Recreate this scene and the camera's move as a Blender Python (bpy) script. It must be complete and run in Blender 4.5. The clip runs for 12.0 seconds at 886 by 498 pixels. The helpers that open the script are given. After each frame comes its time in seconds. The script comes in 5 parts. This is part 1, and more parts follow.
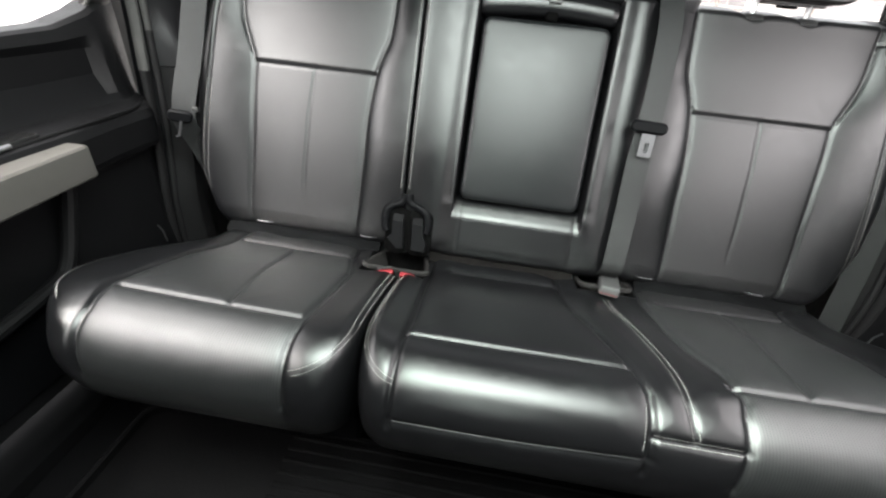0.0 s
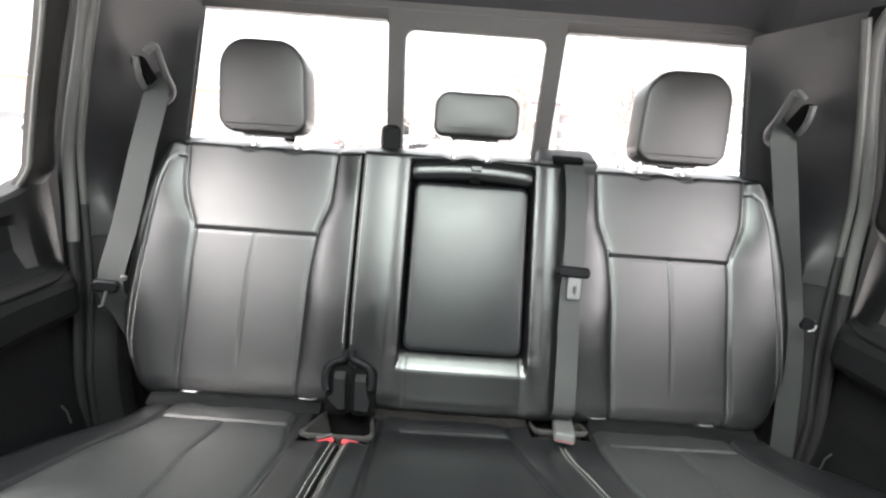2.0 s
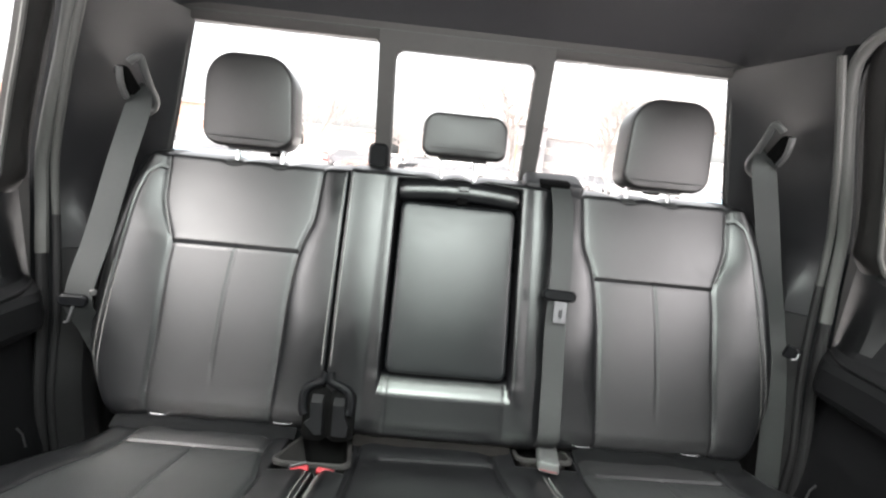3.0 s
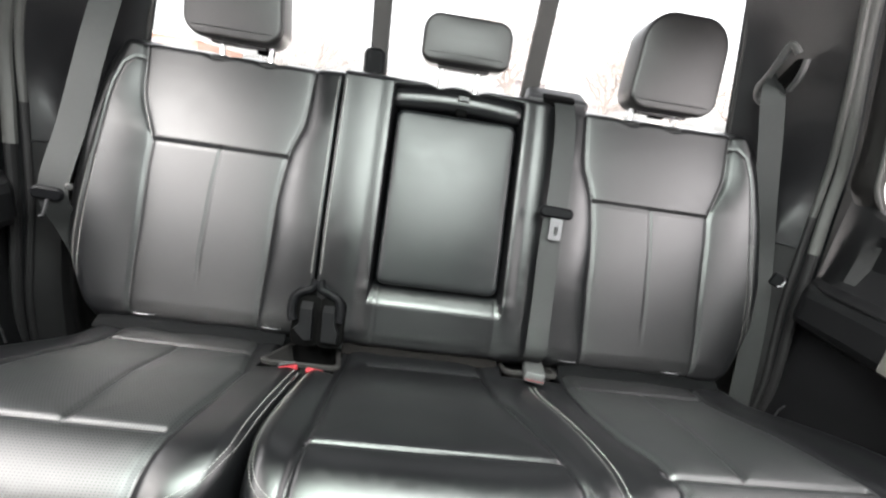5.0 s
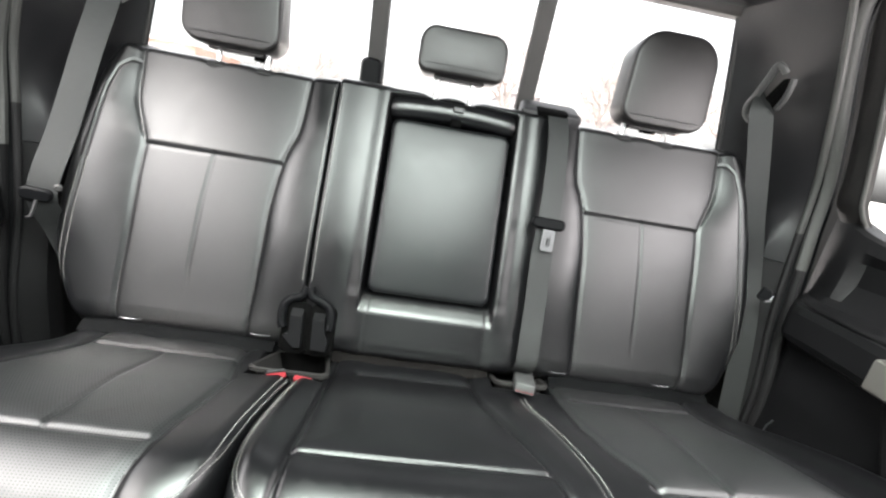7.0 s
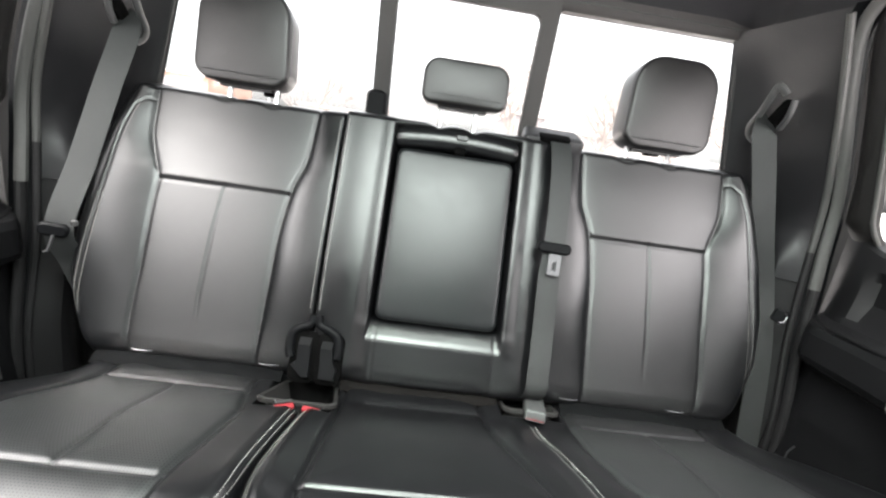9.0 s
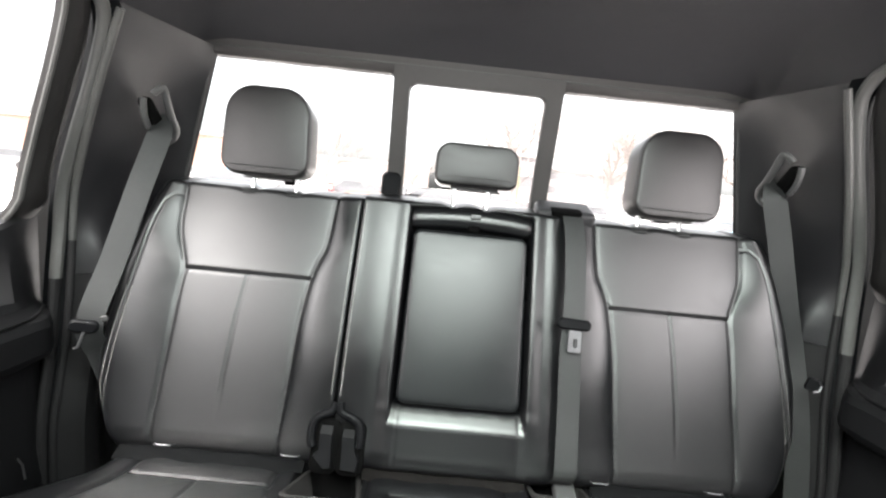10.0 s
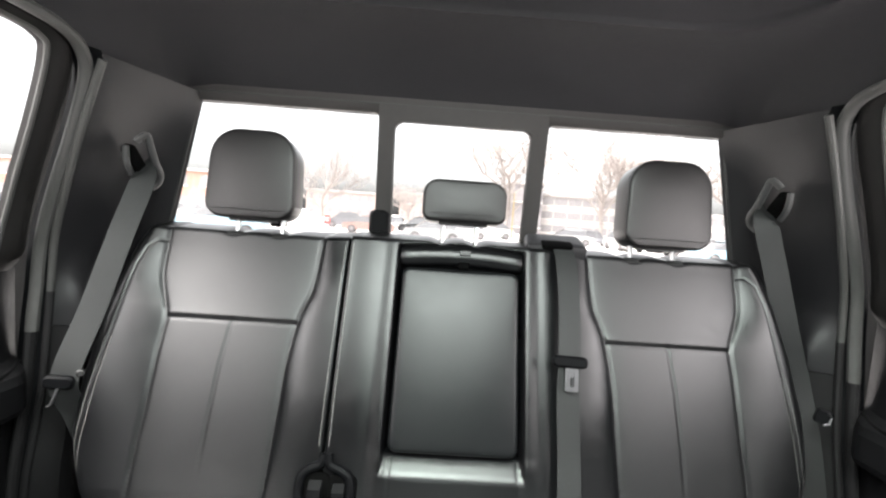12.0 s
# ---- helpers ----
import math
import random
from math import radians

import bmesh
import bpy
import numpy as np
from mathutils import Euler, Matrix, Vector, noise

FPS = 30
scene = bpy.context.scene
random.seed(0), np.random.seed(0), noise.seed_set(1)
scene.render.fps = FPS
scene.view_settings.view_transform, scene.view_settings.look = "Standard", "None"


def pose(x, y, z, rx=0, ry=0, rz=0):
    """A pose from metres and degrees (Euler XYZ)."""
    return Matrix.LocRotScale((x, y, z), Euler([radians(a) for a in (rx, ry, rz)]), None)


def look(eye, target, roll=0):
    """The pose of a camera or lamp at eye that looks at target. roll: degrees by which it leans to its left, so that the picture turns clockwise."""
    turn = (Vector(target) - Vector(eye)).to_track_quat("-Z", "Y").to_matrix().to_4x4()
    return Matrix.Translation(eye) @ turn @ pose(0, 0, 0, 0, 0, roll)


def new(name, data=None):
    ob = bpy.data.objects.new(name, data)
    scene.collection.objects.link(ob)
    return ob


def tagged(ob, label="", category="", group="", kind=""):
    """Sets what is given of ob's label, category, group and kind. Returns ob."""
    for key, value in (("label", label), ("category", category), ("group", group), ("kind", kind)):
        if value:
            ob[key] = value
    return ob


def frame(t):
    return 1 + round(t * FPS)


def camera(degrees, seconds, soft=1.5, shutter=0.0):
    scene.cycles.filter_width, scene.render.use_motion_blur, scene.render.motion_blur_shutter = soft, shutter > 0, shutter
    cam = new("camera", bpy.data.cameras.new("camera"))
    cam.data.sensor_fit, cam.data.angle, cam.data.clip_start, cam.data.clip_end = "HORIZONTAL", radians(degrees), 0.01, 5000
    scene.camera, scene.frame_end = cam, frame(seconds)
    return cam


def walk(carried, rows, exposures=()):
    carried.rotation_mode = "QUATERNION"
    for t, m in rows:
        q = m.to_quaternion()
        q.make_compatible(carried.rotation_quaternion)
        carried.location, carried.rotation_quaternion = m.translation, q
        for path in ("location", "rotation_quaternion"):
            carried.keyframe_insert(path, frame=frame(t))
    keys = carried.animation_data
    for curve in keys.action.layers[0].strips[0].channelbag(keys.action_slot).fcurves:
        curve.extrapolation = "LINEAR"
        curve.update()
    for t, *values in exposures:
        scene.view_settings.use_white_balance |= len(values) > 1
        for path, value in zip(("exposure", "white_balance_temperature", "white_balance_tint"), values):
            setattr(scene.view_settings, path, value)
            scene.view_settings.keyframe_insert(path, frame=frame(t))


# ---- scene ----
cam = camera(93.8, 12.0, soft=2.3)
PATH = [
    (0, (-0.074, -0.98, 0.874), (-0.214, 0.706, -0.192), 6.0),
    (0.5, (-0.045, -0.976, 0.876), (-0.008, 0.758, -0.121), 6.2),
    (1, (-0.055, -0.961, 0.872), (0.006, 0.822, -0.032), 5.7),
    (1.5, (-0.056, -0.958, 0.867), (-0.022, 0.896, 0.117), 4.9),
    (2, (-0.053, -0.954, 0.935), (-0.039, 0.978, 0.417), 4.1),
    (2.5, (-0.048, -0.942, 0.962), (-0.018, 1.014, 0.544), 4.4),
    (3, (-0.05, -0.939, 0.935), (0.02, 1.014, 0.511), 5.8),
    (3.5, (-0.054, -0.935, 0.886), (0.043, 1.001, 0.393), 6.9),
    (5.5, (-0.053, -0.943, 0.831), (0.111, 0.952, 0.214), 9.3),
    (6, (-0.054, -0.942, 0.829), (0.119, 0.958, 0.23), 9.7),
    (6.5, (-0.052, -0.94, 0.829), (0.125, 0.965, 0.245), 10.0),
    (7, (-0.051, -0.943, 0.832), (0.125, 0.968, 0.268), 10.1),
    (9, (-0.048, -0.944, 0.846), (0.073, 0.995, 0.37), 8.6),
    (9.5, (-0.051, -0.941, 0.869), (0.029, 1.019, 0.482), 7.4),
    (10, (-0.071, -0.939, 0.927), (-0.029, 1.04, 0.643), 5.9),
    (10.5, (-0.071, -0.923, 0.956), (-0.033, 1.067, 0.753), 4.8),
    (11, (-0.062, -0.917, 0.949), (-0.024, 1.076, 0.794), 4.0),
    (11.5, (-0.053, -0.915, 0.949), (-0.008, 1.08, 0.815), 3.8),
    (12, (-0.053, -0.917, 0.948), (-0.011, 1.077, 0.799), 4.0),
]
EXPOSURES = [(0.0, 4.31), (0.5, 4.80), (1.0, 4.83), (1.5, 4.82), (2.0, 4.82), (2.5, 4.71), (3.5, 4.54), (6.5, 4.61), (9.5, 4.60), (10.5, 4.55), (12.0, 4.17)]
walk(cam, [(t, look(eye, target, roll)) for t, eye, target, roll in PATH], EXPOSURES)

# ---- world and light ----
world = bpy.data.worlds.new("overcast_sky")
scene.world = world
world.use_nodes = True
wn = world.node_tree.nodes
wl = world.node_tree.links
sky = wn.new("ShaderNodeTexSky")
sky.sky_type = "NISHITA"
sky.sun_disc = False
sky.sun_elevation = radians(60)
sky.sun_rotation = radians(220)
sky.air_density, sky.dust_density, sky.ozone_density = 1.0, 6.0, 1.0
grey = wn.new("ShaderNodeHueSaturation")
grey.inputs["Saturation"].default_value = 0.12
wl.new(sky.outputs["Color"], grey.inputs["Color"])
wl.new(grey.outputs["Color"], wn["Background"].inputs["Color"])
wn["Background"].inputs["Strength"].default_value = 0.047
sun_data = bpy.data.lights.new("sun", "SUN")
sun_data.energy, sun_data.angle, sun_data.color = 0.45, radians(40), (1.0, 0.95, 0.92)
sun = new("sun", sun_data)
sun.matrix_world = look((-3, -3.5, 8), (0, 0, 0))


def opening_light(name, at, target, w, h, watts, color):
    """An area lamp added in one opening of the cab, to strengthen the daylight that enters there."""
    data = bpy.data.lights.new(name, "AREA")
    data.shape, data.size, data.size_y, data.energy, data.color = "RECTANGLE", w, h, watts, color
    lamp = new(name, data)
    lamp.matrix_world = look(at, target)
    return lamp


opening_light("sunroof_daylight", (0, -0.95, 1.386), (0, -0.95, 0), 0.86, 0.72, 2.2, (0.945, 1.0, 0.97))
opening_light("windshield_daylight", (0, -2.0, 1.13), (0, -1.0, 0.45), 1.35, 0.56, 1.8, (0.98, 1.0, 0.985))
for s in (-1, 1):
    opening_light("front_window_daylight", (s * 0.86, -1.62, 0.97), (0, -1.62, 0.97), 1.0, 0.38, 0.4 if s < 0 else 0.5, (1.0, 0.95, 0.945))
    opening_light("rear_window_daylight", (s * 0.86, -0.56, 1.0), (0, -0.56, 1.02), 0.74, 0.38, 0.17 if s < 0 else 0.4, (1.0, 0.93, 0.94))


# ---- materials ----
def material(name, color, rough=0.5, metal=0.0, spec=0.5, var=0.15, scale=30.0, bump=0.0, bump_scale=400.0, big=3.0, coat=0.0):
    """A plain surface with variation at two scales and a fine relief."""
    m = bpy.data.materials.new(name)
    m.use_nodes = True
    n, l = m.node_tree.nodes, m.node_tree.links
    b = n["Principled BSDF"]
    b.inputs["Metallic"].default_value = metal
    b.inputs["Specular IOR Level"].default_value = spec
    b.inputs["Coat Weight"].default_value = coat
    tc = n.new("ShaderNodeTexCoord")
    fine = n.new("ShaderNodeTexNoise")
    fine.inputs["Scale"].default_value, fine.inputs["Detail"].default_value = scale, 6
    l.new(tc.outputs["Object"], fine.inputs["Vector"])
    large = n.new("ShaderNodeTexNoise")
    large.inputs["Scale"].default_value, large.inputs["Detail"].default_value = big, 3
    l.new(tc.outputs["Object"], large.inputs["Vector"])
    both = n.new("ShaderNodeMath")
    both.operation = "ADD"
    l.new(fine.outputs["Fac"], both.inputs[0])
    l.new(large.outputs["Fac"], both.inputs[1])
    ramp = n.new("ShaderNodeMapRange")
    ramp.inputs["From Min"].default_value, ramp.inputs["From Max"].default_value = 0.6, 1.4
    ramp.inputs["To Min"].default_value, ramp.inputs["To Max"].default_value = 1 - var, 1 + var
    l.new(both.outputs[0], ramp.inputs["Value"])
    mul = n.new("ShaderNodeVectorMath")
    mul.operation = "SCALE"
    mul.inputs[0].default_value = color
    l.new(ramp.outputs["Result"], mul.inputs["Scale"])
    l.new(mul.outputs["Vector"], b.inputs["Base Color"])
    rr = n.new("ShaderNodeMapRange")
    rr.inputs["From Min"].default_value, rr.inputs["From Max"].default_value = 0.6, 1.4
    rr.inputs["To Min"].default_value, rr.inputs["To Max"].default_value = max(0.02, rough - 0.06), min(1, rough + 0.06)
    l.new(both.outputs[0], rr.inputs["Value"])
    l.new(rr.outputs["Result"], b.inputs["Roughness"])
    if bump:
        grain = n.new("ShaderNodeTexNoise")
        grain.inputs["Scale"].default_value, grain.inputs["Detail"].default_value = bump_scale, 3
        l.new(tc.outputs["Object"], grain.inputs["Vector"])
        bp = n.new("ShaderNodeBump")
        bp.inputs["Strength"].default_value, bp.inputs["Distance"].default_value = bump, 0.001
        l.new(grain.outputs["Fac"], bp.inputs["Height"])
        l.new(bp.outputs["Normal"], b.inputs["Normal"])
    return m


def leather(name, color, rough, perforated=False, gloss=0.06, crease=0.15):
    """Grained black leather with soft creases; perforated: rows of small holes."""
    m = material(name, color, rough, spec=0.6, var=0.12, scale=60, big=5)
    n, l = m.node_tree.nodes, m.node_tree.links
    b = n["Principled BSDF"]
    tc = n.new("ShaderNodeTexCoord")
    soft = n.new("ShaderNodeTexNoise")
    soft.inputs["Scale"].default_value, soft.inputs["Detail"].default_value, soft.inputs["Distortion"].default_value = 9, 1, 0.0
    l.new(tc.outputs["Object"], soft.inputs["Vector"])
    b1 = n.new("ShaderNodeBump")
    b1.inputs["Strength"].default_value, b1.inputs["Distance"].default_value = crease, 0.004
    l.new(soft.outputs["Fac"], b1.inputs["Height"])
    last = b1
    if perforated:
        wrap = n.new("ShaderNodeVectorMath")
        wrap.operation = "SCALE"
        wrap.inputs["Scale"].default_value = 1 / 0.0042
        l.new(tc.outputs["Object"], wrap.inputs[0])
        sp = n.new("ShaderNodeSeparateXYZ")
        l.new(wrap.outputs["Vector"], sp.inputs[0])
        pair = []
        round_front = n.new("ShaderNodeMath")
        l.new(sp.outputs["Y"], round_front.inputs[0])
        l.new(sp.outputs["Z"], round_front.inputs[1])
        for out in (sp.outputs["X"], round_front.outputs[0]):
            s = n.new("ShaderNodeMath")
            s.operation = "FRACT"
            l.new(out, s.inputs[0])
            c = n.new("ShaderNodeMath")
            c.operation = "SUBTRACT"
            c.inputs[1].default_value = 0.5
            l.new(s.outputs[0], c.inputs[0])
            p = n.new("ShaderNodeMath")
            p.operation = "POWER"
            p.inputs[1].default_value = 2
            l.new(c.outputs[0], p.inputs[0])
            pair.append(p)
        d = n.new("ShaderNodeMath")
        l.new(pair[0].outputs[0], d.inputs[0])
        l.new(pair[1].outputs[0], d.inputs[1])
        hole = n.new("ShaderNodeMapRange")
        hole.inputs["From Min"].default_value, hole.inputs["From Max"].default_value = 0.02, 0.06
        l.new(d.outputs[0], hole.inputs["Value"])
        b3 = n.new("ShaderNodeBump")
        b3.inputs["Strength"].default_value, b3.inputs["Distance"].default_value = 0.15, 0.0006
        l.new(hole.outputs["Result"], b3.inputs["Height"])
        l.new(b1.outputs["Normal"], b3.inputs["Normal"])
        last = b3
    # a compact sheen over a dark body colour
    body = n.new("ShaderNodeBsdfDiffuse")
    sheen = n.new("ShaderNodeBsdfGlossy")
    sheen.distribution = "BECKMANN"
    l.new(b.inputs["Base Color"].links[0].from_socket, body.inputs["Color"])
    l.new(b.inputs["Roughness"].links[0].from_socket, sheen.inputs["Roughness"])
    l.new(last.outputs["Normal"], body.inputs["Normal"])
    l.new(last.outputs["Normal"], sheen.inputs["Normal"])
    face = n.new("ShaderNodeLayerWeight")
    l.new(last.outputs["Normal"], face.inputs["Normal"])
    rise = n.new("ShaderNodeMath")
    rise.operation = "POWER"
    rise.inputs[1].default_value = 5
    l.new(face.outputs["Facing"], rise.inputs[0])
    amount = n.new("ShaderNodeMapRange")
    amount.inputs["To Min"].default_value, amount.inputs["To Max"].default_value = gloss, 0.72
    l.new(rise.outputs[0], amount.inputs["Value"])
    mix = n.new("ShaderNodeMixShader")
    l.new(amount.outputs[0], mix.inputs[0])
    if perforated:
        hole.inputs["To Min"].default_value = 0.5
        cut = n.new("ShaderNodeMath")
        cut.operation = "MULTIPLY"
        l.new(amount.outputs[0], cut.inputs[0])
        l.new(hole.outputs["Result"], cut.inputs[1])
        l.new(cut.outputs[0], mix.inputs[0])
    l.new(body.outputs[0], mix.inputs[1])
    l.new(sheen.outputs[0], mix.inputs[2])
    l.new(mix.outputs[0], n["Material Output"].inputs["Surface"])
    n.remove(b)
    return m


def webbing_material(name, color):
    """Woven belt with a fine, uneven weave."""
    m = material(name, color, 0.62, var=0.1, scale=120)
    n, l = m.node_tree.nodes, m.node_tree.links
    tc = n.new("ShaderNodeTexCoord")
    w = n.new("ShaderNodeTexNoise")
    w.inputs["Scale"].default_value, w.inputs["Detail"].default_value = 350, 2
    l.new(tc.outputs["Object"], w.inputs["Vector"])
    bp = n.new("ShaderNodeBump")
    bp.inputs["Strength"].default_value, bp.inputs["Distance"].default_value = 0.12, 0.0008
    l.new(w.outputs["Fac"], bp.inputs["Height"])
    l.new(bp.outputs["Normal"], n["Principled BSDF"].inputs["Normal"])
    return m


def glass_material(name, tint, rough=0.0):
    """Thin window glass: mostly clear, with a mirror of its own."""
    m = bpy.data.materials.new(name)
    m.use_nodes = True
    n, l = m.node_tree.nodes, m.node_tree.links
    n.remove(n["Principled BSDF"])
    clear = n.new("ShaderNodeBsdfTransparent")
    clear.inputs["Color"].default_value = (*tint, 1)
    gloss = n.new("ShaderNodeBsdfGlossy")
    gloss.inputs["Roughness"].default_value = rough
    face = n.new("ShaderNodeLayerWeight")
    rise = n.new("ShaderNodeMath")
    rise.operation = "POWER"
    rise.inputs[1].default_value = 5
    l.new(face.outputs["Facing"], rise.inputs[0])
    fres = n.new("ShaderNodeMapRange")
    fres.inputs["To Min"].default_value, fres.inputs["To Max"].default_value = 0.04, 0.9
    l.new(rise.outputs[0], fres.inputs["Value"])
    mix = n.new("ShaderNodeMixShader")
    l.new(fres.outputs[0], mix.inputs[0])
    l.new(clear.outputs[0], mix.inputs[1])
    l.new(gloss.outputs[0], mix.inputs[2])
    l.new(mix.outputs[0], n["Material Output"].inputs["Surface"])
    return m


LEATHER = leather("black_leather", (0.0086, 0.0088, 0.0091), 0.45, gloss=0.07)
LEATHER_ARM = leather("armrest_leather", (0.0072, 0.0079, 0.0085), 0.38, gloss=0.041, crease=0.005)
LEATHER_HEAD = leather("headrest_leather", (0.011, 0.0105, 0.0105), 0.46, gloss=0.05)
LEATHER_PERF = leather("perforated_leather", (0.0122, 0.0131, 0.0132), 0.5, True, 0.105)
LEATHER_SIDE = leather("smooth_leather", (0.005, 0.0052, 0.0056), 0.37, gloss=0.062)
THREAD = material("thread", (0.22, 0.22, 0.21), 0.7, var=0.2, scale=300)
PLASTIC = material("dark_plastic", (0.0028, 0.003, 0.0035), 0.5, spec=0.08, var=0.12, scale=80, bump=0.3, bump_scale=900)
PLASTIC_SOFT = material("pillar_plastic", (0.012, 0.0118, 0.013), 0.45, spec=0.4, var=0.1, scale=60, bump=0.25, bump_scale=1200)
# frame colour is lightened and warmed to imitate glare from the window
FRAME_PLASTIC_GLARE = material("glare_lightened_frame_plastic", (0.03, 0.028, 0.0272), 0.55, spec=0.25, var=0.12, scale=60, bump=0.25, bump_scale=1200)
LEVER_PLASTIC = material("lever_plastic", (0.0034, 0.0036, 0.004), 0.4, spec=0.14, var=0.12, scale=80, bump=0.15, bump_scale=900)
DOOR_FRAME = material("door_frame_plastic", (0.011, 0.0102, 0.0098), 0.5, spec=0.3, var=0.15, scale=60, bump=0.25, bump_scale=900)
DOOR_PLASTIC = material("door_trim_plastic", (0.0045, 0.0046, 0.005), 0.42, spec=0.24, var=0.12, scale=80, bump=0.3, bump_scale=900)
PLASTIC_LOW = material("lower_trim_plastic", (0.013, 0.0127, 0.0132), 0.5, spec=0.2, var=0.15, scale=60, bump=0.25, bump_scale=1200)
PLASTIC_MID = material("pocket_plastic", (0.0045, 0.0045, 0.0048), 0.5, spec=0.15, var=0.15, scale=80, bump=0.2, bump_scale=900)
PLASTIC_POCKET = material("moulded_pocket_plastic", (0.017, 0.0165, 0.016), 0.5, spec=0.25, var=0.15, scale=80, bump=0.2, bump_scale=900)
PLASTIC_GREY = material("grey_plastic", (0.042, 0.043, 0.043), 0.42, var=0.12, scale=80, bump=0.2, bump_scale=900)
PLASTIC_RED = material("red_button", (0.17, 0.008, 0.012), 0.4, var=0.1)
GLOSS_BLACK = material("gloss_black", (0.01, 0.01, 0.01), 0.12, var=0.05)
STEEL = material("brushed_steel", (0.15, 0.15, 0.155), 0.42, metal=1.0, var=0.12, scale=200)
CHROME = material("chrome", (0.5, 0.5, 0.51), 0.32, metal=1.0, var=0.08, scale=200)
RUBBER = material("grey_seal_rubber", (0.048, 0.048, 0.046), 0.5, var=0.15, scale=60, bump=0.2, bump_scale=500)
RUBBER_DARK = material("dark_rubber", (0.02, 0.02, 0.02), 0.55, var=0.25, scale=50, bump=0.3, bump_scale=300)
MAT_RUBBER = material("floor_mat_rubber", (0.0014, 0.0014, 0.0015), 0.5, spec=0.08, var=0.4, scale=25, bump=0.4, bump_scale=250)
BLACK = material("slot_black", (0.0015, 0.0015, 0.0015), 0.8, spec=0.03, var=0.2)
SHADED_REAR_EDGE = material("shaded_rear_edge_leather", (0.0018, 0.002, 0.0022), 0.8, spec=0.06, var=0.3, scale=60, bump=0.5, bump_scale=300)
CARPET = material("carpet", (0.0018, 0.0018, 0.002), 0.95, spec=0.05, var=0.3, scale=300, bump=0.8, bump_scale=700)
FLAP_CLOTH = material("flap_cloth", (0.0042, 0.0037, 0.0034), 0.95, spec=0.1, var=0.35, scale=120, bump=0.8, bump_scale=500)
HEADLINER = material("headliner_cloth", (0.0185, 0.018, 0.0198), 0.8, spec=0.3, var=0.08, scale=90, bump=0.4, bump_scale=1400)
BEIGE = material("warm_grey_cap", (0.075, 0.072, 0.066), 0.4, var=0.08, scale=50)
WEB = webbing_material("belt_webbing", (0.0085, 0.0094, 0.0094))
GLASS = glass_material("window_glass", (0.945, 0.94, 0.933))
ROOF_GLASS = glass_material("tinted_roof_glass", (0.50, 0.62, 0.55))
SHIELD_GLASS = glass_material("windshield_glass", (0.86, 0.93, 0.89))


# ---- builders ----
BASE = {}


def thing(name, label, category, at=(0, 0, 0), group="", kind=""):
    """An Empty at its base, to which parts are tied."""
    ob = new(name)
    ob.empty_display_size = 0.1
    ob.location = at
    BASE[ob.name] = Vector(at)
    return tagged(ob, label, category, group, kind)


def finish(me, name, mat, parent, label, smooth):
    me.materials.append(mat)
    for p in me.polygons:
        p.use_smooth = smooth
    ob = new(name, me)
    if parent is not None:
        ob.parent = parent
        BASE[ob.name] = BASE[parent.name]
        me.transform(Matrix.Translation(-BASE[parent.name]))
    else:
        BASE[ob.name] = Vector((0, 0, 0))
    return tagged(ob, label)


def part(name, bm, mat, parent=None, label="", smooth=True, edge=35):
    """Links a bmesh in world metres as one mesh object, under a thing or a part."""
    bmesh.ops.recalc_face_normals(bm, faces=bm.faces)
    me = bpy.data.meshes.new(name)
    bm.to_mesh(me)
    bm.free()
    ob = finish(me, name, mat, parent, label, smooth)
    if smooth:
        me.set_sharp_from_angle(angle=radians(edge))
    return ob


def box(x0, x1, y0, y1, z0, z1, bevel=0.0, seg=2, bm=None):
    bm = bm or bmesh.new()
    made = bmesh.ops.create_cube(bm, size=1, matrix=Matrix.Translation(((x0 + x1) / 2, (y0 + y1) / 2, (z0 + z1) / 2)) @ Matrix.Diagonal((x1 - x0, y1 - y0, z1 - z0, 1)))
    if bevel:
        edges = list({e for v in made["verts"] for e in v.link_edges})
        bmesh.ops.bevel(bm, geom=edges, offset=bevel, segments=seg, affect="EDGES", profile=0.6)
    return bm


def ring(w, h, rc, n=6, taper=0.0, foot=None, side=1):
    """A rounded rectangle round the origin, counter-clockwise. taper: how much wider the top is than the foot."""
    limit = min(w, h) / 2 - 1e-4
    rt = max(min(rc, limit), 5e-4)
    rf = rt if foot is None else max(min(foot, limit), 5e-4)
    out = []
    for cx, cy, a0, rc in ((w / 2 - rt, h / 2 - rt, 0, rt), (-w / 2 + rt, h / 2 - rt, 90, rt), (-w / 2 + rf, -h / 2 + rf, 180, rf), (w / 2 - rf, -h / 2 + rf, 270, rf)):
        for k in range(n + 1):
            a = radians(a0 + 90 * k / n)
            x, y = cx + rc * math.cos(a), cy + rc * math.sin(a)
            out.append((x * (1 + taper * y / h), y))
    if side > 1:
        dense = []
        for k, (x, y) in enumerate(out):
            dense.append((x, y))
            if k % (n + 1) == n:
                ex, ey = out[(k + 1) % len(out)]
                dense += [(x + (ex - x) * q / side, y + (ey - y) * q / side) for q in range(1, side)]
        out = dense
    return out


